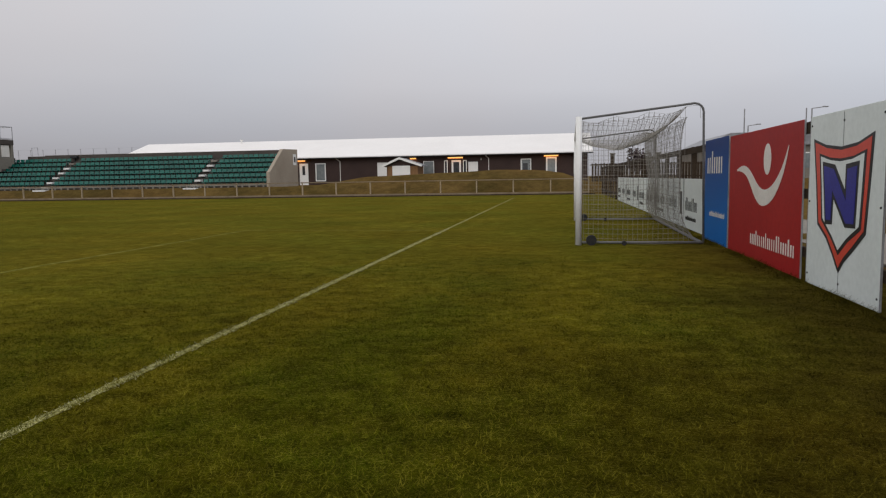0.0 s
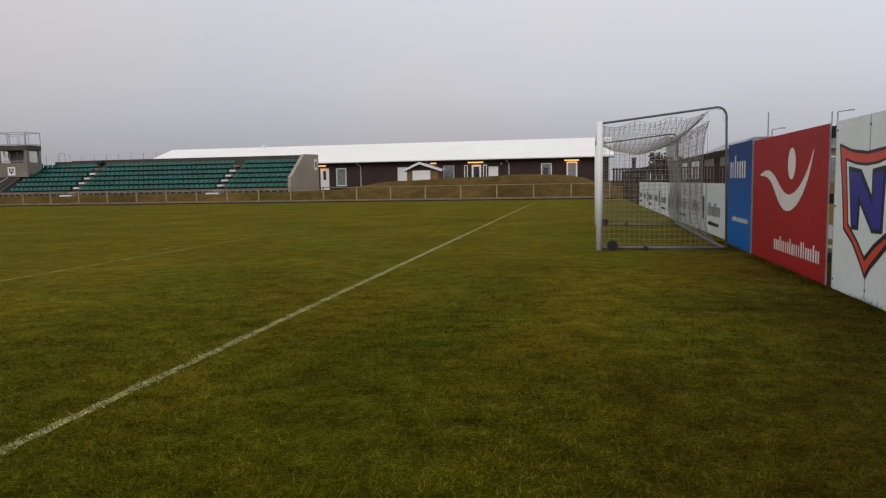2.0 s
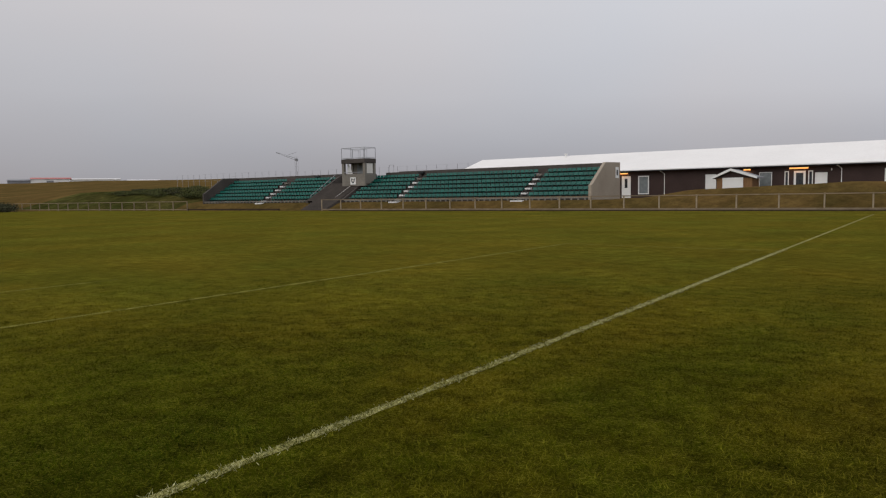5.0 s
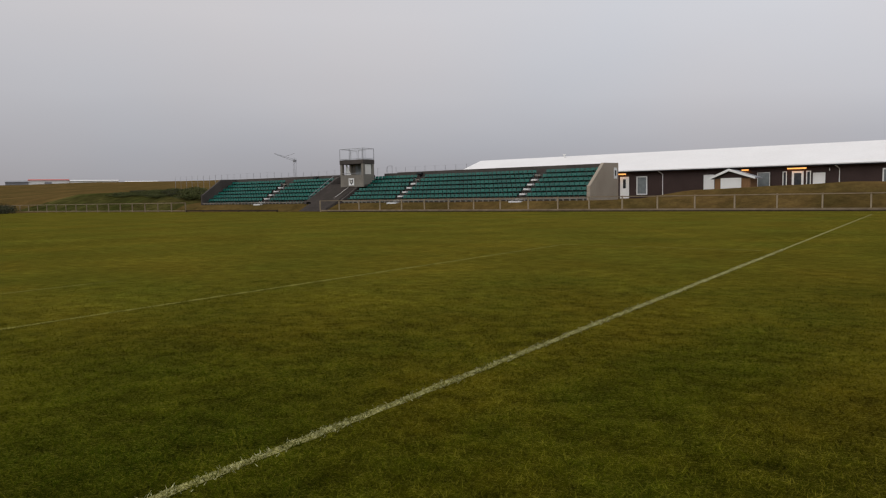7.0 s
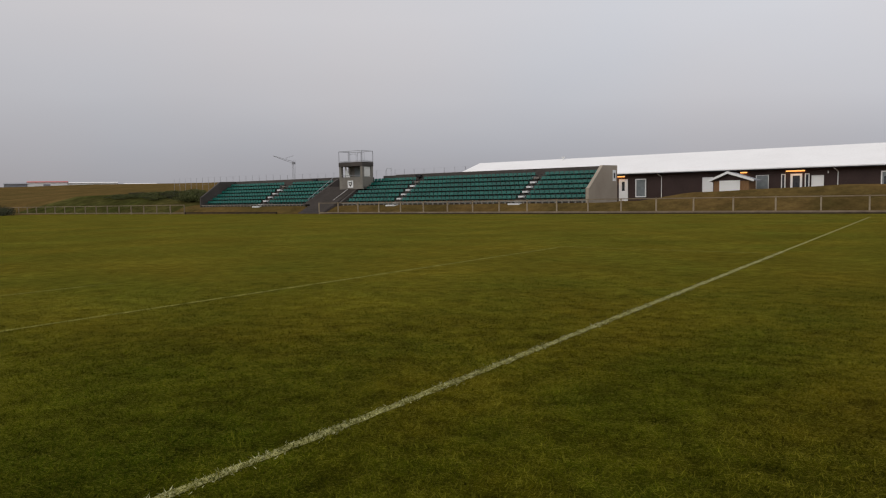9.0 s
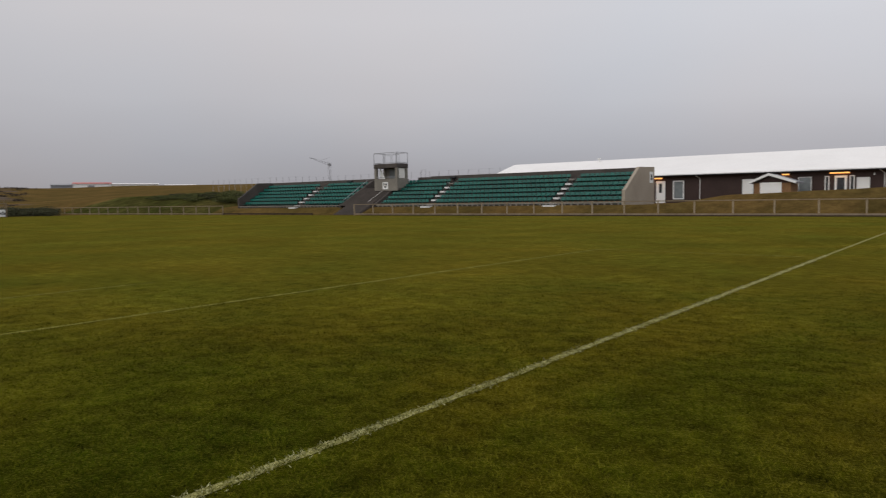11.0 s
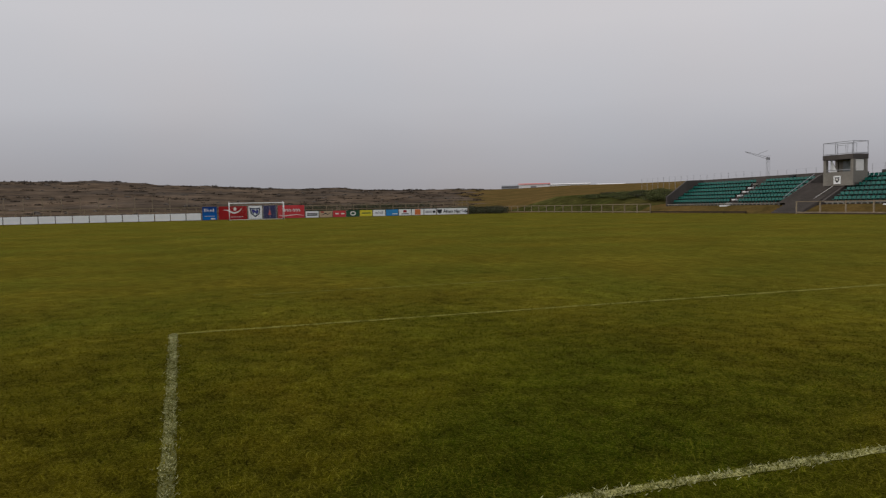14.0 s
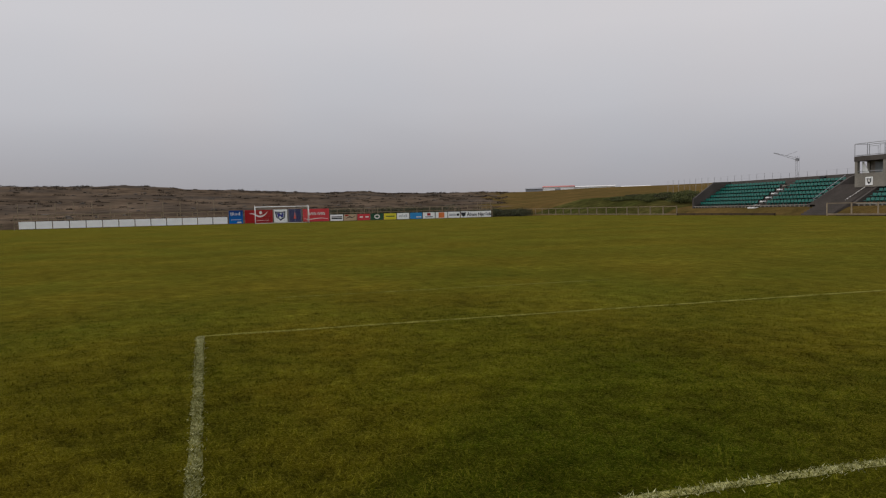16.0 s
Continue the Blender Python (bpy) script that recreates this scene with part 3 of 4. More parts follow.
# ---- advertising boards ----
def board(plane, face, ya, yb, z0, z1, material, shapes, label, group="advertising boards", thick=0.014, texts=()):
    """A flat board in the plane x = plane, its front towards face (-1 or 1). Shapes: (name, material, outline in metres from the lower left as read)."""
    ob = thing("advertising_board", (plane, (ya + yb) / 2, z0), label, "advertising board", group)
    part("panel", box(plane, plane - face * thick, ya, yb, z0, z1, bevel=0.003), material, ob)
    part("edge_trim", box(plane + face * 0.003, plane - face * (thick + 0.003), ya - 0.008, ya, z0, z1), M_GREYMETAL, ob)
    part("edge_trim", box(plane + face * 0.003, plane - face * (thick + 0.003), yb, yb + 0.008, z0, z1), M_GREYMETAL, ob)

    def place(u, v):
        return ((yb - u) if face < 0 else (ya + u), z0 + v)
    for i, (name, m, outline, layer) in enumerate(shapes):
        a = plane + face * 0.002
        part(name, prism([place(u, v) for u, v in outline], "x", a, a + face * 0.003 * layer), m, ob)
    return ob


def bar(u0, u1, v0, v1):
    return [(u0, v0), (u1, v0), (u1, v1), (u0, v1)]


def oval(u, v, a, b, n=20):
    return [(u + a * math.cos(k * math.tau / n), v + b * math.sin(k * math.tau / n)) for k in range(n)]


def ribbon(mid, n=24):
    """A band that swings down and up, thin at its ends: (u, v, half width) knots."""
    us, vs, ws = zip(*mid)
    t = np.linspace(0, 1, len(mid))
    s = np.linspace(0, 1, n)
    u, v, w = np.interp(s, t, us), np.interp(s, t, vs), np.interp(s, t, ws)
    for _ in range(2):
        u[1:-1], v[1:-1] = (u[:-2] + 2 * u[1:-1] + u[2:]) / 4, (v[:-2] + 2 * v[1:-1] + v[2:]) / 4
    du, dv = np.gradient(u), np.gradient(v)
    k = np.hypot(du, dv)
    up = list(zip(u - dv / k * w, v + du / k * w))
    dn = list(zip(u + dv / k * w, v - du / k * w))
    return up + dn[::-1]


def swoosh(s=1.0, du=0.0):
    mid = [(0.52, 1.37, 0.012), (0.85, 1.41, 0.05), (1.18, 1.36, 0.075), (1.46, 1.20, 0.10), (1.72, 1.03, 0.12), (1.97, 0.95, 0.125), (2.22, 0.96, 0.115), (2.50, 1.03, 0.10), (2.78, 1.19, 0.075), (3.02, 1.41, 0.045), (3.18, 1.68, 0.008)]
    return [((u - 0) * s + du, v) for u, v in ribbon(mid)]


def word_bars(u0, u1, v0, v1, seed):
    """Upright bars of uneven height for lettering that stays plain."""
    rng = random.Random(seed)
    out, u = [], u0
    step = (v1 - v0) * 0.46
    while u + step < u1:
        top = v1 if rng.random() < 0.25 else v0 + (v1 - v0) * 0.72
        out.append(bar(u, u + step * rng.uniform(0.30, 0.52), v0, top))
        u += step
    return out


def crest(cu, cv, s, border=None):
    """A pointed shield outline, its inner field and a zigzag figure, as layered plain shapes."""
    def at(pts):
        return [(cu + u * s, cv + v * s) for u, v in pts]
    outer = [(-0.90, 0.705), (-0.51, 0.62), (-0.05, 0.58), (0.39, 0.61), (0.77, 0.70), (0.72, 0.19), (0.656, -0.34), (0.35, -0.55), (0.13, -0.69), (-0.01, -0.825), (-0.20, -0.64), (-0.40, -0.47), (-0.69, -0.32), (-0.78, 0.17)]

    def shrink(pts, k, mu=-0.03, mv=0.06):
        return [(mu + (u - mu) * k, mv + (v - mv) * k) for u, v in pts]
    red = shrink(outer, 0.93)
    ink = [(-0.68, 0.525), (-0.36, 0.47), (-0.05, 0.45), (0.30, 0.47), (0.62, 0.53), (0.59, 0.14), (0.55, -0.30), (0.22, -0.46), (-0.02, -0.62), (-0.24, -0.45), (-0.55, -0.26), (-0.61, 0.15)]
    inner = shrink(ink, 0.92)
    blue_ink = [(-0.55, 0.425), (-0.177, 0.385), (0.125, 0.104), (0.125, 0.385), (0.47, 0.417), (0.427, -0.292), (0.156, -0.302), (-0.188, 0.0), (-0.208, -0.292), (-0.417, -0.30)]
    blue = [(-0.50, 0.375), (-0.20, 0.335), (0.165, -0.01), (0.175, 0.335), (0.42, 0.365), (0.385, -0.25), (0.18, -0.255), (-0.225, 0.095), (-0.25, -0.245), (-0.385, -0.25)]
    return [("crest_outline", M_INK, at(outer), 1), ("crest_border", border or M_RED_CREST, at(red), 2), ("crest_outline", M_INK, at(ink), 3), ("crest_field", M_WHITE_BOARD, at(inner), 4), ("crest_figure_edge", M_INK, at(blue_ink), 5), ("crest_figure", M_NAVY, at(blue), 6)]


BX = 5.85
crest_board = board(BX, -1, 6.97, 8.94, 0.0, 1.97, M_WHITE_BOARD, crest(0.99, 1.03, 0.96) + [("seam", M_GREYPRINT, bar(0.978, 0.986, 0.02, 1.95), 0.6)], "white board with a red and blue pointed shield crest")
for uu in (0.05, 0.99, 1.92):
    for vv in (0.12, 0.98, 1.86):
        part("screw", tube([(BX - 0.008, 8.94 - uu, vv), (BX + 0.003, 8.94 - uu, vv)], 0.012, n=8), M_INK, crest_board)
red_shapes = [("swoosh", M_PRINT, swoosh(), 1), ("oval", M_PRINT, oval(2.24, 1.52, 0.18, 0.225), 1)]
red_shapes += [("print_bar", M_PRINT, o, 1) for o in word_bars(1.44, 3.58, 0.23, 0.45, 5)]
board(BX, -1, 9.16, 12.90, 0.0, 1.965, M_RED, red_shapes, "large red board with a pale swoosh and an oval mark")
blue_shapes = [("print_bar", M_PRINT, o, 1) for o in word_bars(0.24, 1.80, 1.33, 1.76, 6)]
blue_shapes += [("print_bar", M_PRINT, o, 1) for o in word_bars(0.5, 1.8, 0.50, 0.60, 7)]
board(BX, -1, 13.00, 15.0, 0.0, 1.99, M_BLUE, blue_shapes, "tall blue board with plain pale print marks")
yy = 15.12
for k in range(9):
    wide = 2.35
    marks = [("print_bar", M_INK, o, 1) for o in word_bars(0.25, 1.9 - 0.3 * (k % 2), 0.42, 0.72, 30 + k)]
    marks += [("print_block", M_INK, bar(1.95, 2.2, 0.30, 0.85), 1)] if k % 2 else [("print_bar", M_INK, o, 1) for o in word_bars(0.3, 1.6, 0.2, 0.3, 60 + k)]
    board(BX, -1, yy, yy + wide, 0.06, 1.22, M_WHITE_BOARD, marks if k < 12 else [], "low white advertising board with dark print, fixed to a fence", "low boards beside the goal")
    yy += wide + 0.06

FX = -103.9
yy = -30.6
for k in range(13):
    board(FX, 1, yy, yy + 1.99, 0.08, 1.08, M_WHITE, [], "blank low white advertising board at the far end", "blank boards at the far end")
    yy += 2.108
far_red = [("swoosh", M_PRINT, swoosh(1.0, 0.1), 1), ("oval", M_PRINT, oval(2.3, 1.52, 0.22, 0.25), 1)] + [("print_bar", M_PRINT, o, 1) for o in word_bars(1.6, 3.5, 0.3, 0.45, 9)]
board(FX, 1, -3.10, -1.10, 0.08, 2.0, M_BLUE, [("print_bar", M_PRINT, o, 1) for o in word_bars(0.25, 1.75, 1.2, 1.65, 8)] + [("print_bar", M_PRINT, bar(0.3, 1.7, 0.52, 0.58), 1), ("print_block", M_PRINT, bar(1.15, 1.75, 0.06, 0.26), 1)], "tall blue board with plain pale print at the far end", "boards behind the far goal")
board(FX, 1, -0.85, 3.17, 0.08, 2.0, M_RED, far_red, "large red board with a pale swoosh at the far end", "boards behind the far goal")
board(FX, 1, 3.36, 5.32, 0.10, 2.02, M_WHITE, crest(0.98, 1.0, 0.95, M_DARKBLUE), "white board with a pointed crest at the far end", "boards behind the far goal")
board(FX, 1, 5.48, 7.42, 0.10, 2.02, M_DARKBLUE, [("print_block", M_RED_CREST, [(0.75, 0.5), (1.15, 0.5), (0.95, 1.6)], 1), ("seam", M_GREYPRINT, bar(0.94, 1.0, 0.1, 1.85), 2), ("edge_line", M_GREYPRINT, bar(0.04, 0.10, 0.05, 1.85), 1), ("edge_line", M_GREYPRINT, bar(1.84, 1.90, 0.05, 1.85), 1)], "dark blue board with a small red mark", "boards behind the far goal")
wave = ribbon([(0.1, 0.45, 0.01), (0.9, 0.30, 0.07), (1.8, 0.42, 0.06), (2.8, 0.5, 0.05), (3.8, 0.36, 0.02)])
board(FX, 1, 7.62, 11.55, 0.10, 2.0, M_COLARED, [("wave", M_PRINT, wave, 1)] + [("mark", M_PRINT, ribbon([(u, 1.0, 0.02), (u + 0.15, 1.35, 0.07), (u + 0.36, 1.2, 0.06), (u + 0.2, 0.95, 0.05), (u + 0.45, 1.05, 0.02)]), 1) for u in (0.75, 1.15, 1.55, 2.15, 2.55, 2.9)], "bright red board with pale flowing shapes", "boards behind the far goal")
small = [
    (M_WHITE, [("print_bar", M_INK, bar(0.2, 1.8, 0.55, 0.68), 1), ("print_bar", M_INK, bar(0.2, 1.8, 0.28, 0.48), 1)], "white board with two dark print lines"),
    (M_TANBOARD, [("mark", M_INK, ribbon([(0.3, 0.3, 0.02), (0.9, 0.6, 0.09), (1.3, 0.4, 0.05), (1.8, 0.8, 0.02)]), 1), ("mark", M_RED, bar(0.2, 0.7, 0.7, 0.9), 1)], "tan board with dark curved marks"),
    (M_COLARED, [("print_block", M_PRINT, bar(0.35, 0.85, 0.4, 0.6), 1), ("print_block", M_PRINT, bar(1.25, 1.75, 0.4, 0.6), 1)], "red board with two pale marks"),
    (M_GREEN, [("print_oval", M_PRINT, oval(1.0, 0.5, 0.45, 0.34), 1), ("print_oval", M_GREEN, oval(1.0, 0.5, 0.28, 0.18), 2)], "dark green board with a pale oval ring"),
    (M_YELLOW, [("print_bar", M_GREEN, bar(0.3, 1.7, 0.42, 0.58), 1)], "yellow board with one dark green bar"),
    (M_WHITE, [("print_bar", M_GREYPRINT, o, 1) for o in word_bars(0.3, 1.75, 0.3, 0.72, 11)], "white board with grey print bars"),
    (M_SKYBLUE, [("print_bar", M_PRINT, bar(1.0, 1.8, 0.2, 0.36), 1)], "light blue board with a small pale bar"),
    (M_WHITE, [("print_block", M_RED, bar(0.7, 1.25, 0.45, 0.85), 1), ("print_bar", M_INK, bar(0.4, 1.6, 0.18, 0.3), 1)], "white board with a dark red block"),
    (M_WHITE, [("print_block", M_ORANGE, bar(0.5, 1.45, 0.06, 0.92), 1)], "white board with an orange block"),
    (M_WHITE, [("print_bar", M_GREYPRINT, bar(0.15, 1.3, 0.35, 0.5), 1), ("print_bar", M_GREYPRINT, bar(0.2, 1.2, 0.55, 0.63), 1), ("print_block", M_INK, bar(1.4, 1.85, 0.3, 0.65), 1)], "white board with grey print bars"),
]
yy = 11.72
for m, shapes, label in small:
    board(FX, 1, yy, yy + 1.95, 0.08, 1.04, m, shapes, label + " at the far end", "small boards at the far end")
    yy += 2.085
long_board = board(FX, 1, 32.6, 37.75, 0.08, 1.06, M_WHITE, crest(0.45, 0.5, 0.5)[:1], "long white board with dark lettering at the far end", "small boards at the far end")
txt = bpy.data.curves.new("lettering", "FONT")
txt.body, txt.size, txt.extrude = "\u00c1fram Njar\u00f0v\u00edk", 0.66, 0.004
txt.offset = 0.018
tmp = bpy.data.objects.new("lettering_source", txt)
scene.collection.objects.link(tmp)
dg = bpy.context.evaluated_depsgraph_get()
tme = bpy.data.meshes.new_from_object(tmp.evaluated_get(dg))
bpy.data.objects.remove(tmp)
tme.transform(Matrix.Translation((FX + 0.008, 33.65, 0.34)) @ Euler((radians(90), 0, radians(90))).to_matrix().to_4x4())
tme.materials.clear()
tme.materials.append(M_INK)
lettering = new("lettering", tme)
lettering.parent = long_board
lettering.matrix_parent_inverse = world_of(long_board).inverted()


# ---- fences ----
def rail_fence(name, along, a, b, fixed, posts, rails, label, material, top, post=0.05, rail_m=None):
    """Posts and rails in a straight line; along is the axis that it runs on."""
    def span(u0, u1, w, z0, z1, off=0.0):
        return box(u0, u1, fixed - w + off, fixed + w + off, z0, z1) if along == "x" else box(fixed - w + off, fixed + w + off, u0, u1, z0, z1)
    ob = thing(name, (a, fixed, 0) if along == "x" else (fixed, a, 0), label, "fence")
    n = max(int(round((b - a) / posts)), 1)
    for i in range(n + 1):
        u = a + (b - a) * i / n
        p = (u, fixed) if along == "x" else (fixed, u)
        part("post", span(u - post, u + post, post, ground_z(*p) - 0.05, top), material, ob)
    for z, w in rails:
        part("rail", span(a, b, 0.022, z - w, z + w, -post - 0.022), rail_m or material, ob)
    return ob


rail_fence("perimeter_fence", "x", -49.92, 4.98, 51.85, 2.745, [(1.15, 0.035), (0.14, 0.07)], "low brown timber rail fence along the pitch", M_WOODPOST, 1.2, post=0.045, rail_m=M_BROWNWOOD)
rail_fence("perimeter_fence", "x", -124.6, -73.6, 51.85, 3.0, [(1.15, 0.04), (0.16, 0.05)], "low weathered timber rail fence before the grass slope", M_BROWNWOOD, 1.2)
rail_fence("perimeter_fence", "x", -73.4, -56.6, 51.85, 3.2, [(0.16, 0.08)], "low timber edging board before the stand", M_DARKWOOD, 0.26)
rail_fence("board_fence", "y", -7.6, 51.7, 5.98, 2.05, [(1.86, 0.07), (1.06, 0.06), (0.34, 0.06)], "dark timber fence carrying the boards", M_DARKWOOD, 1.95, post=0.055)
rail_fence("board_fence", "y", -31.2, 38.0, FX - 0.2, 2.1, [(1.90, 0.07), (1.30, 0.045), (0.6, 0.05)], "timber fence behind the boards at the far end", M_BROWNWOOD, 2.0, post=0.05)
catch = thing("ball_catch_posts", (FX - 0.5, -14, 0), "slim weathered poles standing above the far boards", "posts")
for k in range(12):
    y = -30.8 + 2.33 * k
    part("pole", tube([(FX - 0.5, y, -0.1), (FX - 0.5, y, 3.55)], 0.05, n=6), M_BROWNWOOD, catch)
for k in range(4):
    y = 35.6 + 0.75 * k
    part("pole", tube([(FX - 0.5, y, -0.1), (FX - 0.5, y, 2.55)], 0.045, n=6), M_BROWNWOOD, catch)
# dark strip added to draw the shadow line at the fence foot
edging = thing("fence_shadow_strip", (-20, 51.5, 0), "dark strip in place of the shadow line under the fence", "edging")
for k in range(14):
    x = -48.6 + k * 3.86
    part("board", box(x, x + 3.84, 51.50, 51.56, -0.02, 0.09), M_DARKWOOD, edging)
tall = thing("wire_fence", (-40, 76, 2), "thin tall wire fence on slim posts behind the stand", "fence")
for k in range(62):
    x = -112 + 1.7 * k
    z = ground_z(x, 76)
    part("post", tube([(x, 76, z - 0.1), (x, 76, max(z + 2.4, 5.6))], 0.026, n=5), M_GREYMETAL, tall)
cord_part("wire", [[(x, 76, max(ground_z(x, 76) + 2.4, 5.6) - d) for x in np.arange(-112, -9, 3.1)] for d in (0.02, 0.6, 1.2)], 0.008, M_GREYMETAL, tall)


# ---- grandstand ----
SX0, SX1, SY, SZ = -75.05, -21.1, 55.5, 0.85
ROWS_N, RUN, RISE = 6, 0.76, 0.44
STAIR = (-55.4, -49.9)
stand = thing("grandstand", ((SX0 + SX1) / 2, SY, SZ), "open concrete grandstand with rows of green plastic seats", "grandstand")
for xa, xb in ((SX0 + 0.3, STAIR[0]), (STAIR[1], SX1 - 0.3)):
    prof = [(SY, 0.5)]
    for k in range(ROWS_N):
        prof += [(SY + k * RUN, SZ + 0.10 + k * RISE), (SY + (k + 1) * RUN, SZ + 0.10 + k * RISE)]
    prof += [(SY + ROWS_N * RUN, SZ + 0.10 + ROWS_N * RISE - 0.1), (SY + 5.6, SZ + 0.10 + ROWS_N * RISE - 0.1), (SY + 5.6, 0.5)]
    part("terrace", prism(prof, "x", xa, xb), M_CONC_DARK, stand, "dark mottled stepped concrete")
    n = int((xb - xa) / 0.62)
    low = box(xa, xb, SY - 0.34, SY - 0.26, SZ + 0.14, SZ + 0.24)
    part("front_rail", low, M_CONC, stand)
    for k in range(n):
        x = xa + 0.3 + k * (xb - xa - 0.6) / (n - 1)
        part("front_post", box(x - 0.07, x + 0.07, SY - 0.33, SY - 0.27, 0.55, SZ + 0.14), M_CONC, stand)
PY = SY + 5.2
for xa, xb, top in ((SX0, STAIR[0] + 0.6, 4.16), (-48.5, -46.6, 4.10), (-46.6, SX1 - 0.26, 4.17)):
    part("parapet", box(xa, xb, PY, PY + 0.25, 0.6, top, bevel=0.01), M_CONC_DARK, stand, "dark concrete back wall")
for x0, x1, m in ((SX0, SX0 + 0.28, M_CONC_DARK), (SX1 - 0.28, SX1, M_CONC_PALE)):
    side = [(SY - 0.35, 0.45), (SY + 6.1, 0.45), (SY + 6.1, 4.2), (SY + 2.75, 4.12), (SY - 0.1, 2.18), (SY - 0.35, 2.1)]
    part("end_wall", prism(side, "x", x0, x1), m, stand, "pale concrete end wall with a sloping top")
sign = part("sign", box(SX1, SX1 + 0.02, SY + 5.0, SY + 5.75, 2.75, 3.75), M_WHITE, stand, "small white sign with a dark crest")
part("sign_mark", box(SX1 + 0.02, SX1 + 0.026, SY + 5.2, SY + 5.55, 3.0, 3.5), M_INK, sign)
AISLES = (-63.4, -42.5, -28.1)
for ax in AISLES:
    for k in range(ROWS_N):
        m = M_WHITE_STEP if k < 5 else M_CONC
        part("step", box(ax - 0.28, ax + 0.28, SY + k * RUN - 0.30, SY + k * RUN + 0.12, SZ + 0.10 + k * RISE, SZ + 0.10 + k * RISE + 0.17, bevel=0.012), m, stand)
    part("step", box(ax - 0.6, ax + 0.6, SY - 0.95, SY - 0.42, 0.55, SZ + 0.02, bevel=0.015), M_WHITE_STEP, stand, "white painted front step")


def seat_mesh():
    bm = bmesh.new()
    prof = [(-0.20, 0.37), (0.14, 0.335), (0.20, 0.36), (0.25, 0.63), (0.22, 0.645), (0.165, 0.39), (0.13, 0.365), (-0.19, 0.405)]
    prism(prof, "x", -0.205, 0.205, bm)
    box(-0.05, 0.05, 0.02, 0.12, 0.0, 0.34, bm)
    return bm


seat_me = mesh_of(seat_mesh(), "seat", M_SEAT)
spots = []
for k in range(ROWS_N):
    x = SX1 - 0.75
    while x > SX0 + 0.6:
        if not (STAIR[0] - 0.35 - 0.0 * k < x < STAIR[1] + 0.45) and all(abs(x - ax) > 0.62 for ax in AISLES):
            spots.append((x, SY + k * RUN + 0.34, SZ + 0.10 + k * RISE))
        x -= 0.5
spots.sort(key=lambda p: -p[0])
for p in spots[:300]:
    o = new("seat", seat_me)
    o.parent = stand
    o.matrix_parent_inverse = world_of(stand).inverted()
    o.matrix_basis = Matrix.Translation(p)
sv, sf = [], []
tpl_v = [v.co.copy() for v in seat_me.vertices]
tpl_f = [tuple(p.vertices) for p in seat_me.polygons]
for p in spots[300:]:
    o = len(sv)
    sv += [(v.x + p[0], v.y + p[1], v.z + p[2]) for v in tpl_v]
    sf += [tuple(i + o for i in f) for f in tpl_f]
rest_me = bpy.data.meshes.new("seating")
rest_me.from_pydata(sv, [], sf)
rest_me.materials.append(M_SEAT)
rest = new("seating", rest_me)
rest.parent = stand
rest.matrix_parent_inverse = world_of(stand).inverted()
tagged(rest, "rows of green plastic seats", kind="stuff")

# the stair between the two halves, with its side walls and handrails
xa, xb = STAIR
for k in range(18):
    part("stair_step", box(xa + 0.3 if k > 5 else xa + 1.5, xb - 0.3, SY - 2.9 + k * 0.34, SY + 4.2, 0.03 + k * 0.165, 0.03 + (k + 1) * 0.165), M_CONC_DARK, stand)
for x in (xa, xb - 0.3):
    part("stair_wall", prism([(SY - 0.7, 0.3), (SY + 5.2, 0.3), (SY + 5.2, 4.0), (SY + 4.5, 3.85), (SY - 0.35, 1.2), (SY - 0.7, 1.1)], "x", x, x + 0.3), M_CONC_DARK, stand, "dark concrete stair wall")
for x, y_hi, z_lo, z_hi, m in ((xa + 0.15, 3.9, 1.55, 4.0, M_GREYMETAL), (-51.25, 2.4, 1.42, 2.75, M_PRINT), (-51.0, 2.4, 1.12, 2.45, M_PRINT)):
    rail = [(x, SY - 0.2, z_lo), (x, SY + y_hi, z_hi)]
    part("handrail", tube(rail, 0.032, n=6), m, stand)
    for f in (0.05, 0.5, 0.95):
        p = Vector(rail[0]).lerp(Vector(rail[1]), f)
        part("handrail_post", tube([p, p - Vector((0, 0, 0.6))], 0.022, n=6), m, stand)
for ax in AISLES:
    # short steel hoop at the head of each aisle
    y, z = SY + 4 * RUN + 0.1, SZ + 0.10 + 4 * RISE
    part("aisle_rail", tube([(ax - 0.25, y, z), (ax - 0.25, y, z + 0.62), (ax + 0.2, y, z + 0.62), (ax + 0.2, y, z)], 0.026, n=6), M_GREYMETAL, stand)

# commentary box on the stand
TX0, TX1, TY0, TY1 = -52.4, -48.9, 57.6, 59.4
tower = thing("commentary_box", ((TX0 + TX1) / 2, TY0, 2.5), "concrete commentary box with a railed roof on the stand", "booth")
LIFT = 0.13
part("front_panel", box(TX0, TX1, TY0, TY0 + 0.18, 2.5, 3.85, bevel=0.01), M_CONC, tower)
part("floor_slab", box(TX0, TX1, TY0 + 0.18, TY1, 2.5, 2.75), M_CONC_DARK, tower)
for x in (TX0, TX1 - 0.32):
    part("pillar", box(x, x + 0.32, TY0, TY0 + 0.3, 3.85, 5.05), M_CONC, tower)
    part("pillar", box(x, x + 0.32, TY1 - 0.3, TY1, 0.9, 5.05), M_CONC, tower)
part("side_panel", box(TX1 - 0.2, TX1 - 0.02, TY0 + 0.18, TY1 - 0.3, 2.75, 3.85), M_CONC, tower)
part("side_panel", box(TX0 + 0.02, TX0 + 0.2, TY0 + 0.18, TY1 - 0.3, 2.75, 3.85), M_CONC, tower)
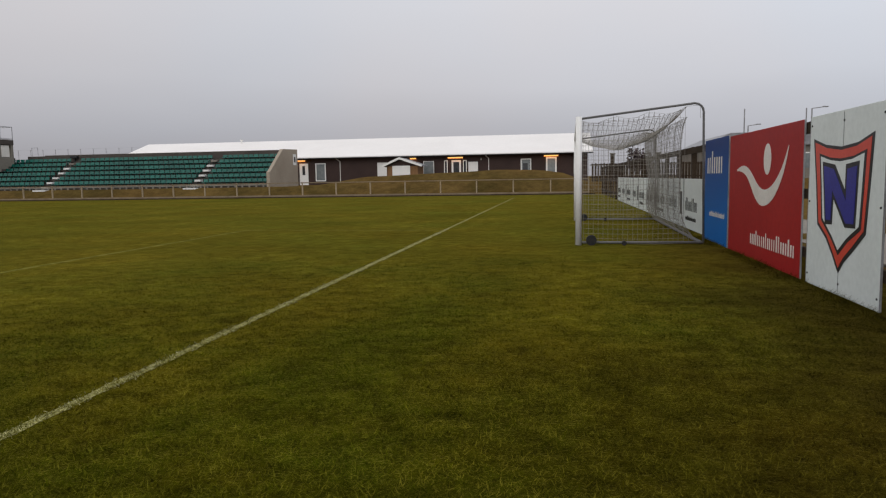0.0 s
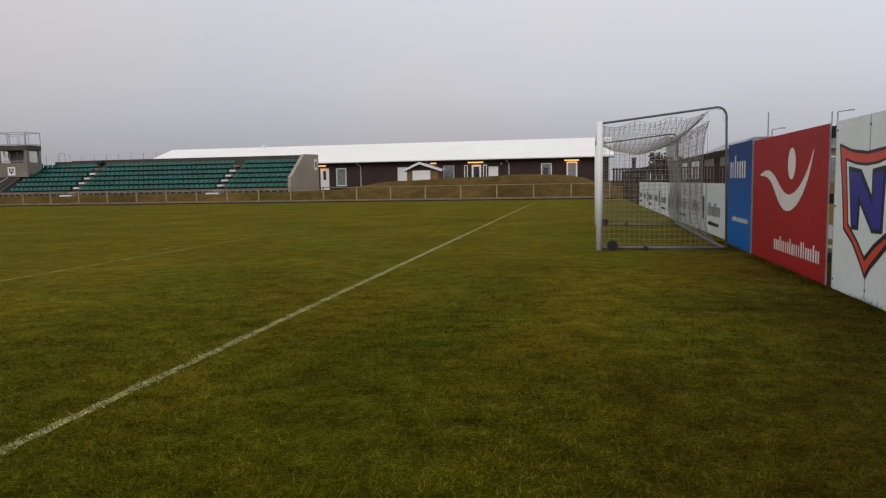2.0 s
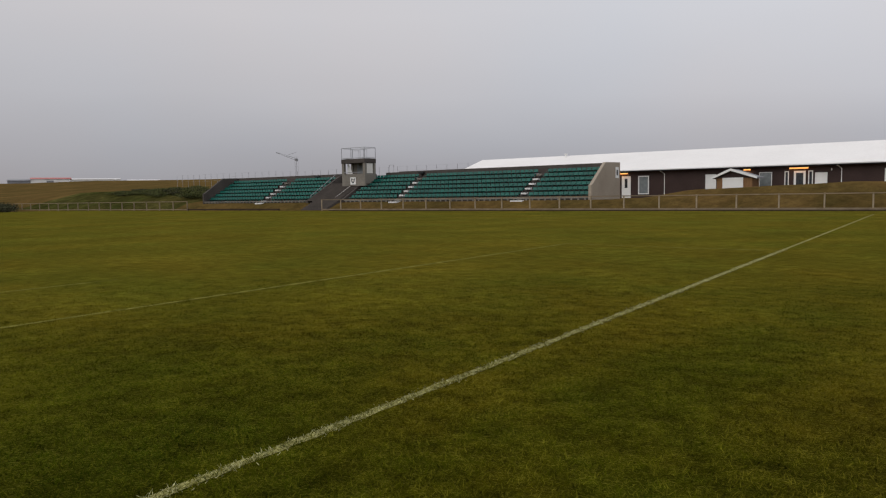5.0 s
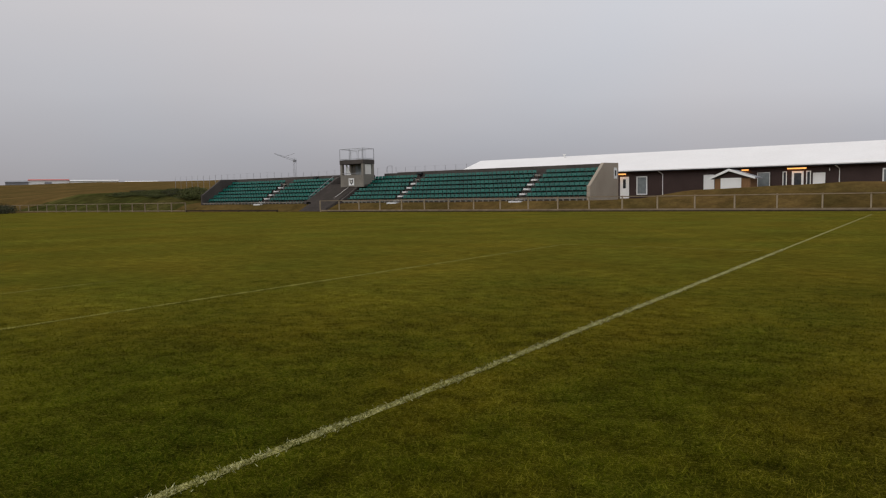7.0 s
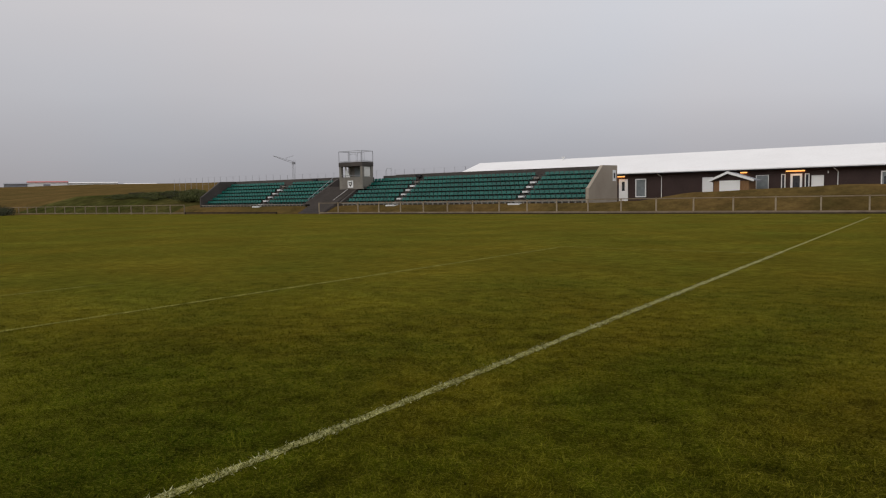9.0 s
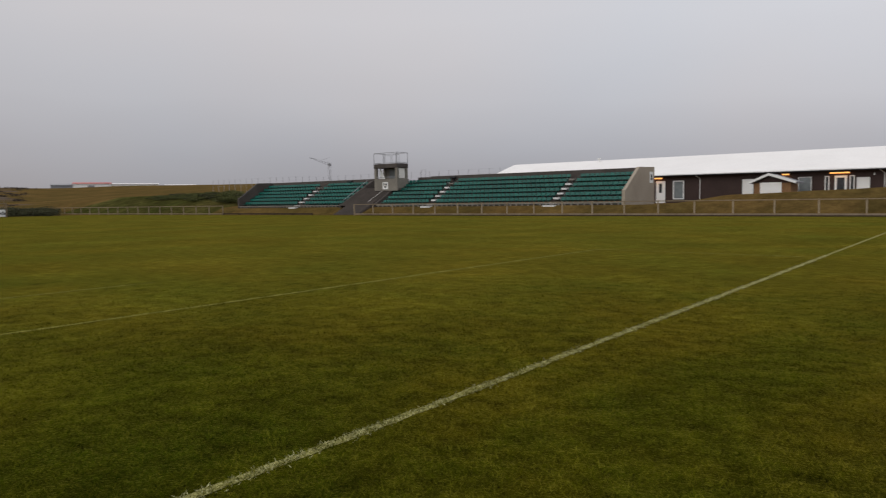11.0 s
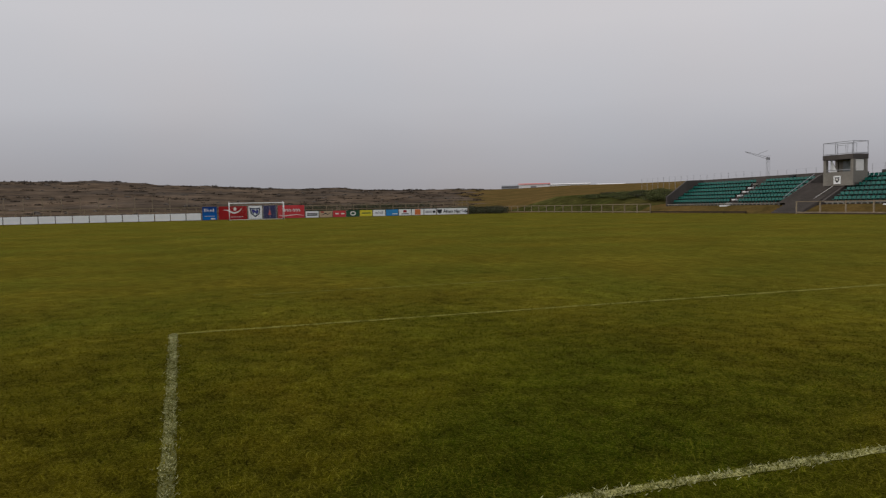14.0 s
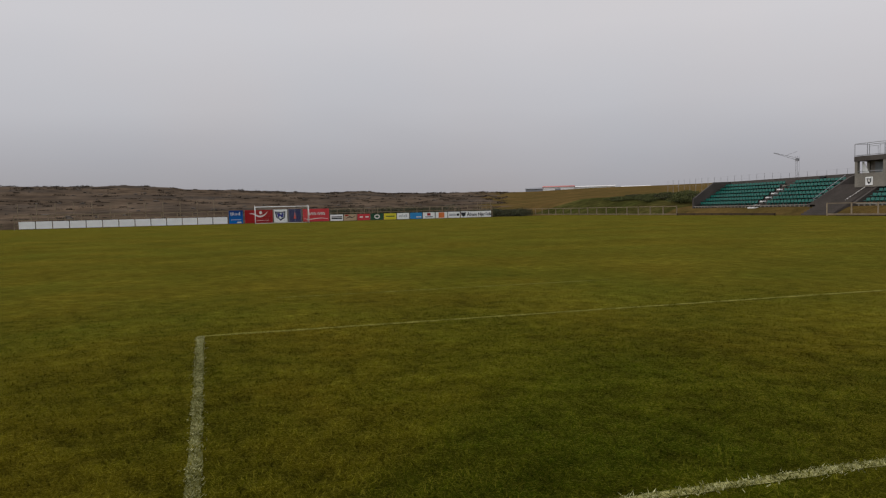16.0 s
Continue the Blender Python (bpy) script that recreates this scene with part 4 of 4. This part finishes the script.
part("back_panel", box(TX0 + 0.32, TX1 - 0.32, TY1 - 0.2, TY1, 2.75, 5.05), M_CONC, tower)
part("roof_slab", box(TX0 - 0.03, TX1 + 0.03, TY0 - 0.06, TY1 + 0.05, 5.05, 5.52, bevel=0.015), M_CONC_DARK, tower)
part("white_panel", prism([(TX0 + 0.4, 3.86), (TX0 + 1.2, 3.86), (TX0 + 0.55, 5.0), (TX0 + 0.4, 5.0)], "y", TY0 + 0.5, TY0 + 0.54), M_WHITE, tower, "slanted white panel")
part("side_window", box(TX1 - 0.13, TX1 - 0.09, TY0 + 0.35, TY1 - 0.4, 3.9, 5.0), M_PRINT, tower)
part("back_window", box(TX0 + 0.9, TX1 - 0.7, TY1 - 0.24, TY1 - 0.21, 3.9, 5.0), M_GLASS_GREY, tower)
sg = part("sign", box(-51.13, -50.31, TY0 - 0.025, TY0 - 0.002, 2.67, 3.47), M_WHITE, tower, "white square sign with a dark crest")
part("sign_mark", prism([(-51.0, 3.38), (-50.86, 3.31), (-50.58, 3.31), (-50.44, 3.38), (-50.49, 3.0), (-50.72, 2.76), (-50.95, 3.0)], "y", TY0 - 0.03, TY0 - 0.026), M_INK, sg)
part("sign_mark", prism([(-50.86, 3.25), (-50.78, 3.25), (-50.66, 3.12), (-50.66, 3.25), (-50.58, 3.25), (-50.61, 2.97), (-50.69, 2.97), (-50.79, 3.1), (-50.79, 2.97), (-50.85, 2.97)], "y", TY0 - 0.034, TY0 - 0.031), M_PRINT, sg)
for i, (x, y) in enumerate([(TX0, TY0), ((TX0 + TX1) / 2 - 0.3, TY0), (TX1, TY0), (TX0, TY1), (TX1, TY1), ((TX0 + TX1) / 2, TY1)]):
    part("railing_post", tube([(x, y, 5.52), (x, y, 6.75)], 0.035, n=6), M_GREYMETAL, tower)
for z in (6.75, 5.62):
    part("railing_bar", tube([(TX0, TY1, z), (TX0, TY0, z), (TX1, TY0, z), (TX1, TY1, z), (TX0, TY1, z)], 0.032, n=6), M_GREYMETAL, tower)
for xa_, yb_ in ((TX0 + 0.12, TY1 - 0.15), (TX1 - 1.3, TY0 + 0.7)):
    part("hatch_frame", tube([(xa_, yb_, 5.52), (xa_, yb_, 6.55), (xa_ + 1.0, yb_, 6.55), (xa_ + 1.0, yb_, 5.52)], 0.03, n=6), M_GREYMETAL, tower)
part("pillar", box(TX1 - 0.34, TX1 - 0.002, TY0 + 0.9, TY0 + 1.3, 1.9, 2.5), M_CONC, tower)
part("window_rail", box(TX0 + 0.32, TX1 - 0.32, TY0 + 0.02, TY0 + 0.08, 4.0, 4.06), M_GREYMETAL, tower)
tower.matrix_basis = Matrix.Translation((0, 0, LIFT)) @ tower.matrix_basis
gate = thing("stand_gate", (-47.7, 60.9, 4.0), "small steel frame gate on the stand's back wall", "gate")
part("gate_frame", tube([(-48.2, 60.95, 3.9), (-48.2, 60.95, 4.95), (-47.55, 60.95, 4.95), (-47.55, 60.95, 3.9)], 0.03, n=6), M_GREYMETAL, gate)
for x in (-59.4, -43.3):
    bench = thing("loudspeaker", (x, PY - 0.2, 3.6), "small dark loudspeaker on the back wall of the stand", "loudspeaker")
    part("cabinet", box(x - 0.35, x + 0.35, PY - 0.34, PY - 0.02, 3.84, 4.06, bevel=0.02), M_INK, bench)
    part("bracket", box(x - 0.05, x + 0.05, PY - 0.16, PY - 0.005, 3.5, 3.84), M_INK, bench)


# ---- long building ----
LX0, LX1, LY0, LY1, EAVE, RIDGE = -45.3, 5.6, 70.0, 84.0, 3.75, 5.79
MIDY = (LY0 + LY1) / 2
hall = thing("long_building", ((LX0 + LX1) / 2, LY0, 0.85), "long low brown building with a white pitched roof", "building")
part("wall", box(LX0, LX1, LY0, LY0 + 0.25, 0.3, EAVE), M_BROWNWALL, hall, "dark brown clad front wall")
part("wall", box(LX0, LX1, LY1 - 0.25, LY1, 0.3, EAVE), M_BROWNWALL, hall)
for x0 in (LX0, LX1 - 0.25):
    part("gable_wall", prism([(LY0 + 0.25, 0.3), (LY1 - 0.25, 0.3), (LY1 - 0.25, EAVE), (MIDY, RIDGE - 0.2), (LY0 + 0.25, EAVE)], "x", x0, x0 + 0.25), M_BROWNWALL, hall)
slope = (RIDGE - EAVE) / (MIDY - LY0)
for s in (-1, 1):
    y_e = LY0 - 0.6 if s < 0 else LY1 + 0.6
    z_e = EAVE - 0.6 * slope
    roof = part("roof", prism([(y_e, z_e), (MIDY, RIDGE), (MIDY, RIDGE + 0.16), (y_e, z_e + 0.16)], "x", LX0 - 0.5, LX1 + 0.5), M_ROOF, hall, "white profiled metal roof")
part("gutter", tube([(LX0 - 0.5, LY0 - 0.66, EAVE - 0.16), (LX1 + 0.5, LY0 - 0.66, EAVE - 0.16)], 0.06, n=6), M_INK, hall)
for z in np.arange(1.0, EAVE - 0.1, 0.22):
    part("cladding_lap", box(LX0 + 0.02, LX1 - 0.02, LY0 - 0.018, LY0, z, z + 0.03), M_BROWNWALL, hall)
vent = part("roof_vent", tube([(-33.6, MIDY - 0.6, RIDGE - 0.3), (-33.6, MIDY - 0.6, RIDGE + 0.28)], 0.10, n=10), M_WHITE, hall)
part("vent_cap", tube([(-33.6, MIDY - 0.6, RIDGE + 0.28), (-33.6, MIDY - 0.6, RIDGE + 0.38)], 0.20, n=10), M_WHITE, vent)
for x in (-20.0, -4.45):
    part("downpipe", tube([(x, LY0 - 0.6, EAVE - 0.2), (x + 0.3, LY0 - 0.06, EAVE - 0.5), (x + 0.3, LY0 - 0.06, 0.8)], 0.04, n=6), M_WHITE, hall)


def opening(x0, x1, z0, z1, pane, name="window", frame_w=0.10, label="", frame_m=None):
    """A framed window or door set into the front wall."""
    w = part(name, box(x0, x1, LY0 - 0.045, LY0 - 0.019, z0, z1), pane, hall, label)
    fm = frame_m or M_WHITE
    part("frame", box(x0 - frame_w, x0, LY0 - 0.09, LY0 - 0.019, z0 - frame_w, z1 + frame_w), fm, w)
    part("frame", box(x1, x1 + frame_w, LY0 - 0.09, LY0 - 0.019, z0 - frame_w, z1 + frame_w), fm, w)
    part("frame", box(x0, x1, LY0 - 0.09, LY0 - 0.019, z1, z1 + frame_w), fm, w)
    part("frame", box(x0, x1, LY0 - 0.09, LY0 - 0.019, z0 - frame_w, z0), fm, w)
    return w


opening(-24.05, -23.30, 0.90, 3.00, M_WHITE, "door", label="white door with a dark pane")
part("pane", box(-23.85, -23.55, LY0 - 0.052, LY0 - 0.046, 1.9, 2.85), M_GLASS_DARK, hall)
opening(-22.30, -21.38, 1.32, 3.0, M_GLASS_GREY, label="window with a blind behind grey glass")
opening(-15.65, -14.75, 1.3, 3.0, M_WHITE, label="white shuttered window", frame_w=0.05)
opening(-10.80, -9.80, 1.2, 3.05, M_GLASS_GREY, label="grey glazed window", frame_w=0.05)
for xa, xb in ((-8.62, -8.42), (-6.68, -6.46)):
    opening(xa, xb, 1.0, 3.05, M_GLASS_DARK, frame_w=0.08)
entry = opening(-7.75, -7.15, 1.0, 2.95, M_GLASS_DARK, "door", frame_w=0.18, label="glazed entrance door in a wide white frame")
opening(-6.18, -5.28, 1.3, 2.9, M_WHITE, label="white shuttered window", frame_w=0.04)
opening(-0.85, 0.0, 1.5, 3.05, M_GLASS_GREY, label="grey glazed window")
part("pane", box(-0.72, -0.25, LY0 - 0.052, LY0 - 0.046, 1.55, 2.7), M_GLASS_DARK, hall)
opening(1.70, 2.45, 0.95, 3.1, M_GLASS_GREY, "door", frame_w=0.15, label="glazed door in a white frame")
opening(4.3, 4.9, 1.6, 3.0, M_WHITE, frame_w=0.04)
for xa, xb in ((-24.3, -23.5), (-8.3, -6.75), (1.35, 2.75), (-12.2, -11.6)):
    lamp = thing("wall_lamp", ((xa + xb) / 2, LY0 - 0.1, 3.38), "glowing orange tube lamp over a door", "lamp", "lamps on the long building")
    part("tube", tube([(xa, LY0 - 0.16, 3.37), (xb, LY0 - 0.16, 3.37)], 0.05, n=8), M_LAMP, lamp)
    part("housing", box(xa - 0.03, xb + 0.03, LY0 - 0.22, LY0 - 0.02, 3.425, 3.46), M_WHITE, lamp)
    ld = bpy.data.lights.new("lamp_glow", "AREA")
    ld.shape, ld.size, ld.size_y, ld.energy, ld.color = "RECTANGLE", xb - xa, 0.08, 2.2, (1.0, 0.45, 0.14)
    lo = new("lamp_glow", ld)
    lo.matrix_basis = look(((xa + xb) / 2, LY0 - 0.26, 3.3), ((xa + xb) / 2, LY0 + 0.3, 1.6))
sat = thing("wall_bracket", (-4.9, LY0 - 0.3, 3.1), "small pale bracket under the eaves", "bracket")
part("arm", tube([(-4.9, LY0, 3.2), (-4.9, LY0 - 0.25, 3.1), (-4.9, LY0 - 0.25, 3.3)], 0.03, n=6), M_WHITE, sat)

# small hut with a porch gable before the long building
HX0, HX1, HY0, HY1 = -13.55, -10.55, 65.6, 68.4
hut = thing("garden_hut", (-12.1, HY0, 1.0), "small tan timber hut with a white front and white barge boards", "hut")
part("front_wall", box(HX0, HX1, HY0, HY0 + 0.12, 0.5, 2.55), M_TAN, hut)
part("gable", prism([(HX0, 2.55), (HX1, 2.55), (-12.3, 3.2)], "y", HY0, HY0 + 0.12), M_BROWNWALL, hut)
part("shutter", box(-13.05, -11.3, HY0 - 0.05, HY0 - 0.003, 0.9, 2.6), M_WHITE, hut, "white roller shutter")
part("side_wall", box(HX1 - 0.12, HX1, HY0 + 0.12, HY1, 0.5, 2.55), M_TAN, hut)
part("side_wall", box(HX0, HX0 + 0.12, HY0 + 0.12, HY1, 0.5, 2.55), M_TAN, hut)
part("back_wall", box(HX0 + 0.12, HX1 - 0.12, HY1 - 0.12, HY1, 0.5, 2.55), M_TAN, hut)
for s, xe in ((-1, HX0 - 0.45), (1, HX1 + 0.45)):
    part("roof_half", prism([(xe, 2.52), (-12.3, 3.26), (-12.3, 3.36), (xe, 2.62)], "y", HY0 - 0.3, HY1 + 0.2), M_GREYPRINT, hut)
    part("barge_board", prism([(xe, 2.46), (-12.3, 3.20), (-12.3, 3.42), (xe, 2.66)], "y", HY0 - 0.36, HY0 - 0.302), M_WHITE, hut, "white barge board")

# weathered slat screen beyond the parked goal, with stones along its foot
screen = thing("timber_screen", (8.5, 61, 1), "dark weathered slatted timber screen", "fence")
for k in range(46):
    x = 5.6 + k * 0.24
    part("slat", box(x, x + 0.17, 61.0, 61.04, 0.8, 2.36 + 0.02 * math.sin(k * 2.1)), M_DARKWOOD, screen)
for z in (1.15, 2.2):
    part("rail", box(5.5, 16.7, 61.04, 61.1, z, z + 0.1), M_DARKWOOD, screen)
for x in (7.3, 11.0):
    pillar = thing("gate_pillar", (x, 60.6, 0.9), "square dark post with a cap", "post")
    part("shaft", box(x - 0.16, x + 0.16, 60.4, 60.72, 0.7, 3.1), M_DARKWOOD, pillar)
    part("cap", box(x - 0.22, x + 0.22, 60.34, 60.78, 3.1, 3.2), M_CONC, pillar)


# ---- planting ----
def leaf_crown(bm, centre, radii, n, size, seed):
    """Many small tilted leaf clumps with an uneven outline."""
    rng = random.Random(seed)
    cx, cy, cz = centre
    for _ in range(n):
        while True:
            p = Vector((rng.uniform(-1, 1), rng.uniform(-1, 1), rng.uniform(-1, 1)))
            if p.length < 1 and p.length > 0.25:
                break
        p *= 1 + 0.35 * noise.noise((p.x * 2 + seed, p.y * 2, p.z * 2))
        q = Vector((cx + p.x * radii[0], cy + p.y * radii[1], cz + p.z * radii[2]))
        s = size * rng.uniform(0.5, 1.3)
        a = Vector((rng.gauss(0, 1), rng.gauss(0, 1), rng.gauss(0, 1))).normalized()
        b = a.orthogonal().normalized()
        c = a.cross(b)
        vs = [bm.verts.new(q + s * (b * math.cos(t) * 1.3 + c * math.sin(t) * 0.7)) for t in (0.2, 1.7, 3.2, 4.8)]
        bm.faces.new(vs)
    return bm


def shrub(x, y, w, h, seed, m, label="dense dark shrub on the grass slope", n=150):
    z = ground_z(x, y)
    ob = thing("shrub", (x, y, z), label, "shrub", "shrubs beside the stand")
    stems = bmesh.new()
    rng = random.Random(seed)
    for k in range(5):
        tip = (x + rng.uniform(-0.4, 0.4) * w, y + rng.uniform(-0.3, 0.3) * w, z + h * 0.7)
        tube([(x, y, z - 0.1), tip], 0.04, stems, n=5)
    part("stems", stems, M_DARKWOOD, ob)
    part("foliage", leaf_crown(bmesh.new(), (x, y, z + h * 0.5), (w * 0.5, w * 0.4, h * 0.55), 5 * n + 60, 0.06 + 0.022 * h, seed), m, ob)


rs = random.Random(12)
for k in range(54):
    f = k / 53
    x = -77.0 - 28 * f ** 1.1 + rs.uniform(-0.6, 0.6)
    shrub(x, 60.5 + rs.uniform(-3.4, 1.6) + 1.5 * f, rs.uniform(2.6, 4.6), rs.uniform(0.32, 0.68) * (1.2 - 0.8 * f), 100 + k, M_LEAF if k % 6 == 0 else M_BUSH, n=150)
for k in range(26):
    az, r = rs.uniform(67.7, 71.0), rs.uniform(116, 134)
    shrub(EYE_X - r * math.sin(radians(az)), r * math.cos(radians(az)), rs.uniform(3.5, 6), rs.uniform(0.7, 1.2), 300 + k, M_LEAF, "low dark shrub beyond the far corner", n=120)
for k in range(16):
    shrub(-107 - rs.uniform(0, 9), -40 + rs.uniform(0, 46), rs.uniform(2.5, 5), rs.uniform(0.5, 1.1), 400 + k, M_LEAF, "low dark shrub behind the far boards", n=90)
for k in range(24):
    shrub(-108 - rs.uniform(0, 12), 9 + rs.uniform(0, 34), rs.uniform(4, 7), rs.uniform(1.2, 2.1), 500 + k, M_LEAF, "broad dark shrub behind the far boards", n=120)

# dark scrub in streaks over the heath and along its ridge
bm = bmesh.new()
for k in range(420):
    if k < 26:
        a, r = rs.uniform(71, 112), rs.uniform(412, 436)
    else:
        a, r = rs.uniform(69, 112), rs.uniform(125, 400)
    x, y = EYE_X - r * math.sin(radians(a)), r * math.cos(radians(a))
    size = (0.0011 if k < 26 else 0.0028) * r * rs.uniform(0.5, 1.3)
    for q in range(rs.randint(2, 5)):
        leaf_crown(bm, (x + rs.uniform(-1, 1) * size, y + rs.uniform(-3, 3) * size, ground_z(x, y) + 0.1), (size, 1.6 * size, 0.42 * size), 16, 0.30 * size, k * 7 + q)
tagged(part("heath_scrub", bm, M_SCRUB), "low dark scrub in streaks over the heath", "scrub", kind="stuff")

for tx, ty, th in ((9.6, 66, 3.0), (10.8, 67, 2.5), (10.2, 65.4, 2.6)):
    tz = ground_z(tx, ty)
    tree = thing("small_tree", (tx, ty, tz), "small purple-leaved tree behind the timber screen", "tree", "small trees")
    bm = tube([(tx, ty, tz - 0.1), (tx + 0.05, ty, tz + 0.9), (tx, ty, tz + th * 0.8)], 0.06, n=6)
    for k in range(6):
        a = k * 1.05
        tube([(tx, ty, tz + 0.8 + 0.15 * k), (tx + 0.6 * math.cos(a), ty + 0.6 * math.sin(a), tz + 1.4 + 0.2 * k)], 0.025, bm, n=5)
    part("trunk", bm, M_DARKWOOD, tree)
    part("crown", leaf_crown(bmesh.new(), (tx, ty, tz + th * 0.66), (0.75, 0.75, th * 0.38), 260, 0.13, int(tx * 10)), M_PURPLELEAF, tree)

# rocks scattered over the heath
bm = bmesh.new()
rr = random.Random(21)
for _ in range(170):
    r = rr.uniform(140, 360)
    a = radians(rr.uniform(72, 110))
    x, y = EYE_X - r * math.sin(a), r * math.cos(a)
    z = ground_z(x, y)
    s = rr.uniform(0.25, 0.75)
    bmesh.ops.create_icosphere(bm, subdivisions=1, radius=1, matrix=Matrix.Translation((x, y, z)) @ Matrix.Diagonal((s * rr.uniform(0.8, 1.8), s * rr.uniform(0.8, 1.8), s * rr.uniform(0.4, 0.8), 1)))
for v in bm.verts:
    v.co += 0.3 * Vector((noise.noise(v.co * 0.9), noise.noise(v.co * 0.9 + Vector((9, 0, 0))), noise.noise(v.co * 0.9 + Vector((0, 9, 0)))))
tagged(part("heath_rocks", bm, M_ROCK), "scattered brown lava rocks over the heath", "rocks", kind="stuff")

# ---- far buildings and masts ----
def polar(az, r):
    return EYE_X - r * math.sin(radians(az)), r * math.cos(radians(az))


def far_hall(az, r, length, depth, wall_h, roof_h, label, wall_m, roof_m, turn, sink=0.0):
    x, y = polar(az, r)
    z = ground_z(x, y) + 0.5 - sink
    ob = thing("far_hall", (x, y, z), label, "building", "halls on the skyline")
    rot = Matrix.Translation((x, y, z)) @ Matrix.Rotation(radians(turn), 4, "Z")
    bm = box(-length / 2, length / 2, -depth / 2, depth / 2, -1.5, wall_h)
    bm.transform(rot)
    part("wall", bm, wall_m, ob)
    bm = prism([(-depth / 2 - 0.5, wall_h), (depth / 2 + 0.5, wall_h), (0, wall_h + roof_h)], "x", -length / 2 - 0.4, length / 2 + 0.4)
    bm.transform(rot)
    part("roof", bm, roof_m, ob)
    bm = box(-length * 0.1, length * 0.08, -depth / 2 - 0.12, -depth / 2 - 0.01, 0.0, wall_h * 0.55)
    bm.transform(rot)
    part("door", bm, M_GREYPRINT, ob)


far_hall(65.0, 400, 17, 12, 1.9, 0.8, "distant pale hall with a faded red roof", M_WHITE, M_HALLROOF, 62)
far_hall(62.4, 410, 27, 14, 1.9, 0.6, "distant long white hall on the skyline", M_WHITE, M_ROOF, 60)
far_hall(58.9, 420, 16, 12, 1.7, 0.5, "distant low white hall on the skyline", M_HAZEWHITE, M_ROOF, 58)
far_hall(66.9, 400, 10, 10, 1.0, 0.8, "distant dark low building on the skyline", M_GREYPRINT, M_GREYPRINT, 62)

cx, cy = polar(47.45, 300)
cz = ground_z(cx, cy)
crane = thing("tower_crane", (cx, cy, cz), "slender tower crane on the skyline", "crane")
bm = bmesh.new()
for dx in (-0.45, 0.45):
    for dy in (-0.45, 0.45):
        tube([(cx + dx, cy + dy, cz - 0.5), (cx + dx, cy + dy, 18.8)], 0.05, bm, n=4)
for k in range(9):
    z = cz + k * 1.2
    tube([(cx - 0.45, cy - 0.45, z), (cx + 0.45, cy - 0.45, z + 1.2)], 0.04, bm, n=4)
part("mast", bm, M_GREYMETAL, crane)
ux, uy = -math.cos(radians(47.45)), -math.sin(radians(47.45))
bm = bmesh.new()
tip = (cx + ux * 8.2, cy + uy * 8.2, 20.4)
for dz in (0, 0.8):
    tube([(cx, cy, 17.2 + dz), (tip[0], tip[1], tip[2] + 0.2 * dz)], 0.07, bm, n=4)
tube([(cx, cy, 20.6), (cx + ux * 3.5, cy + uy * 3.5, 19.4)], 0.06, bm, n=4)
part("jib", bm, M_GREYMETAL, crane)
part("cab", box(cx - 0.5, cx + 0.5, cy - 0.5, cy + 0.5, 16.9, 17.9), M_GREYPRINT, crane)

for az, r, h, arm in ((-13.78, 100, 9.7, 0), (-14.05, 108, 8.0, 1.2), (-17.9, 100, 9.4, 0), (-18.25, 96, 9.0, 1.3)):
    x, y = polar(az, r)
    z = ground_z(x, y)
    lamp = thing("street_lamp", (x, y, z), "slim grey street lamp pole against the sky", "street lamp", "street lamps")
    part("pole", tube([(x, y, z - 0.1), (x, y, h)], 0.08, n=6), M_GREYMETAL, lamp)
    if arm:
        part("arm", tube([(x, y, h), (x + arm, y, h + 0.15)], 0.06, n=6), M_GREYMETAL, lamp)
        part("lamp_head", box(x + arm - 0.1, x + arm + 0.5, y - 0.12, y + 0.12, h + 0.1, h + 0.24), M_GREYMETAL, lamp)

# grey-roofed house behind the boards
hx0, hx1, hy0, hy1 = 15.0, 26.0, 62.0, 74.0
house = thing("grey_house", (20, 62, 0.9), "grey-roofed house standing behind the board fence", "house")
part("wall", box(hx0, hx1, hy0, hy1, 0.5, 3.6), M_CONC, house)
part("roof", prism([(hx0 - 0.4, 3.6), (hx1 + 0.4, 3.6), (hx1 - 2.5, 4.7), (hx0 + 2.0, 4.7)], "y", hy0 - 0.4, hy1 + 0.4), M_GREYPRINT, house, "dull grey roof")
for x in (16.2, 19.2, 22.4):
    w = part("window", box(x, x + 1.4, hy0 - 0.05, hy0 - 0.002, 1.7, 2.9), M_GLASS_GREY, house)
    part("frame", box(x - 0.08, x + 1.48, hy0 - 0.07, hy0 - 0.052, 2.9, 3.0), M_WHITE, w)

# ---- odds and ends by the boards ----
for x, y, sx, sy, sz in ((5.72, 6.05, 0.32, 0.10, 0.05), (6.05, 6.25, 0.28, 0.14, 0.06), (6.5, 7.3, 0.5, 0.2, 0.07)):
    slab = thing("concrete_slab_piece", (x, y, 0), "broken pale concrete piece lying beside the board fence", "rubble", "rubble by the fence")
    bm = box(x - sx / 2, x + sx / 2, y - sy / 2, y + sy / 2, 0.0, sz, bevel=0.012)
    for v in bm.verts:
        v.co.z = max(v.co.z + 0.012 * noise.noise(v.co * 9), -0.01)
    part("piece", bm, M_CONC_PALE, slab)
white_post = thing("short_post", (6.0, 6.42, 0), "short white painted post by the board fence", "post")
part("shaft", box(5.955, 6.045, 6.375, 6.465, -0.02, 0.52, bevel=0.01), M_WHITE, white_post)
path = tagged(part("gravel_path", box(7.4, 9.6, -12, 50, -0.05, 0.02), M_CONC), "pale gravel path running behind the board fence", "path", kind="structure")
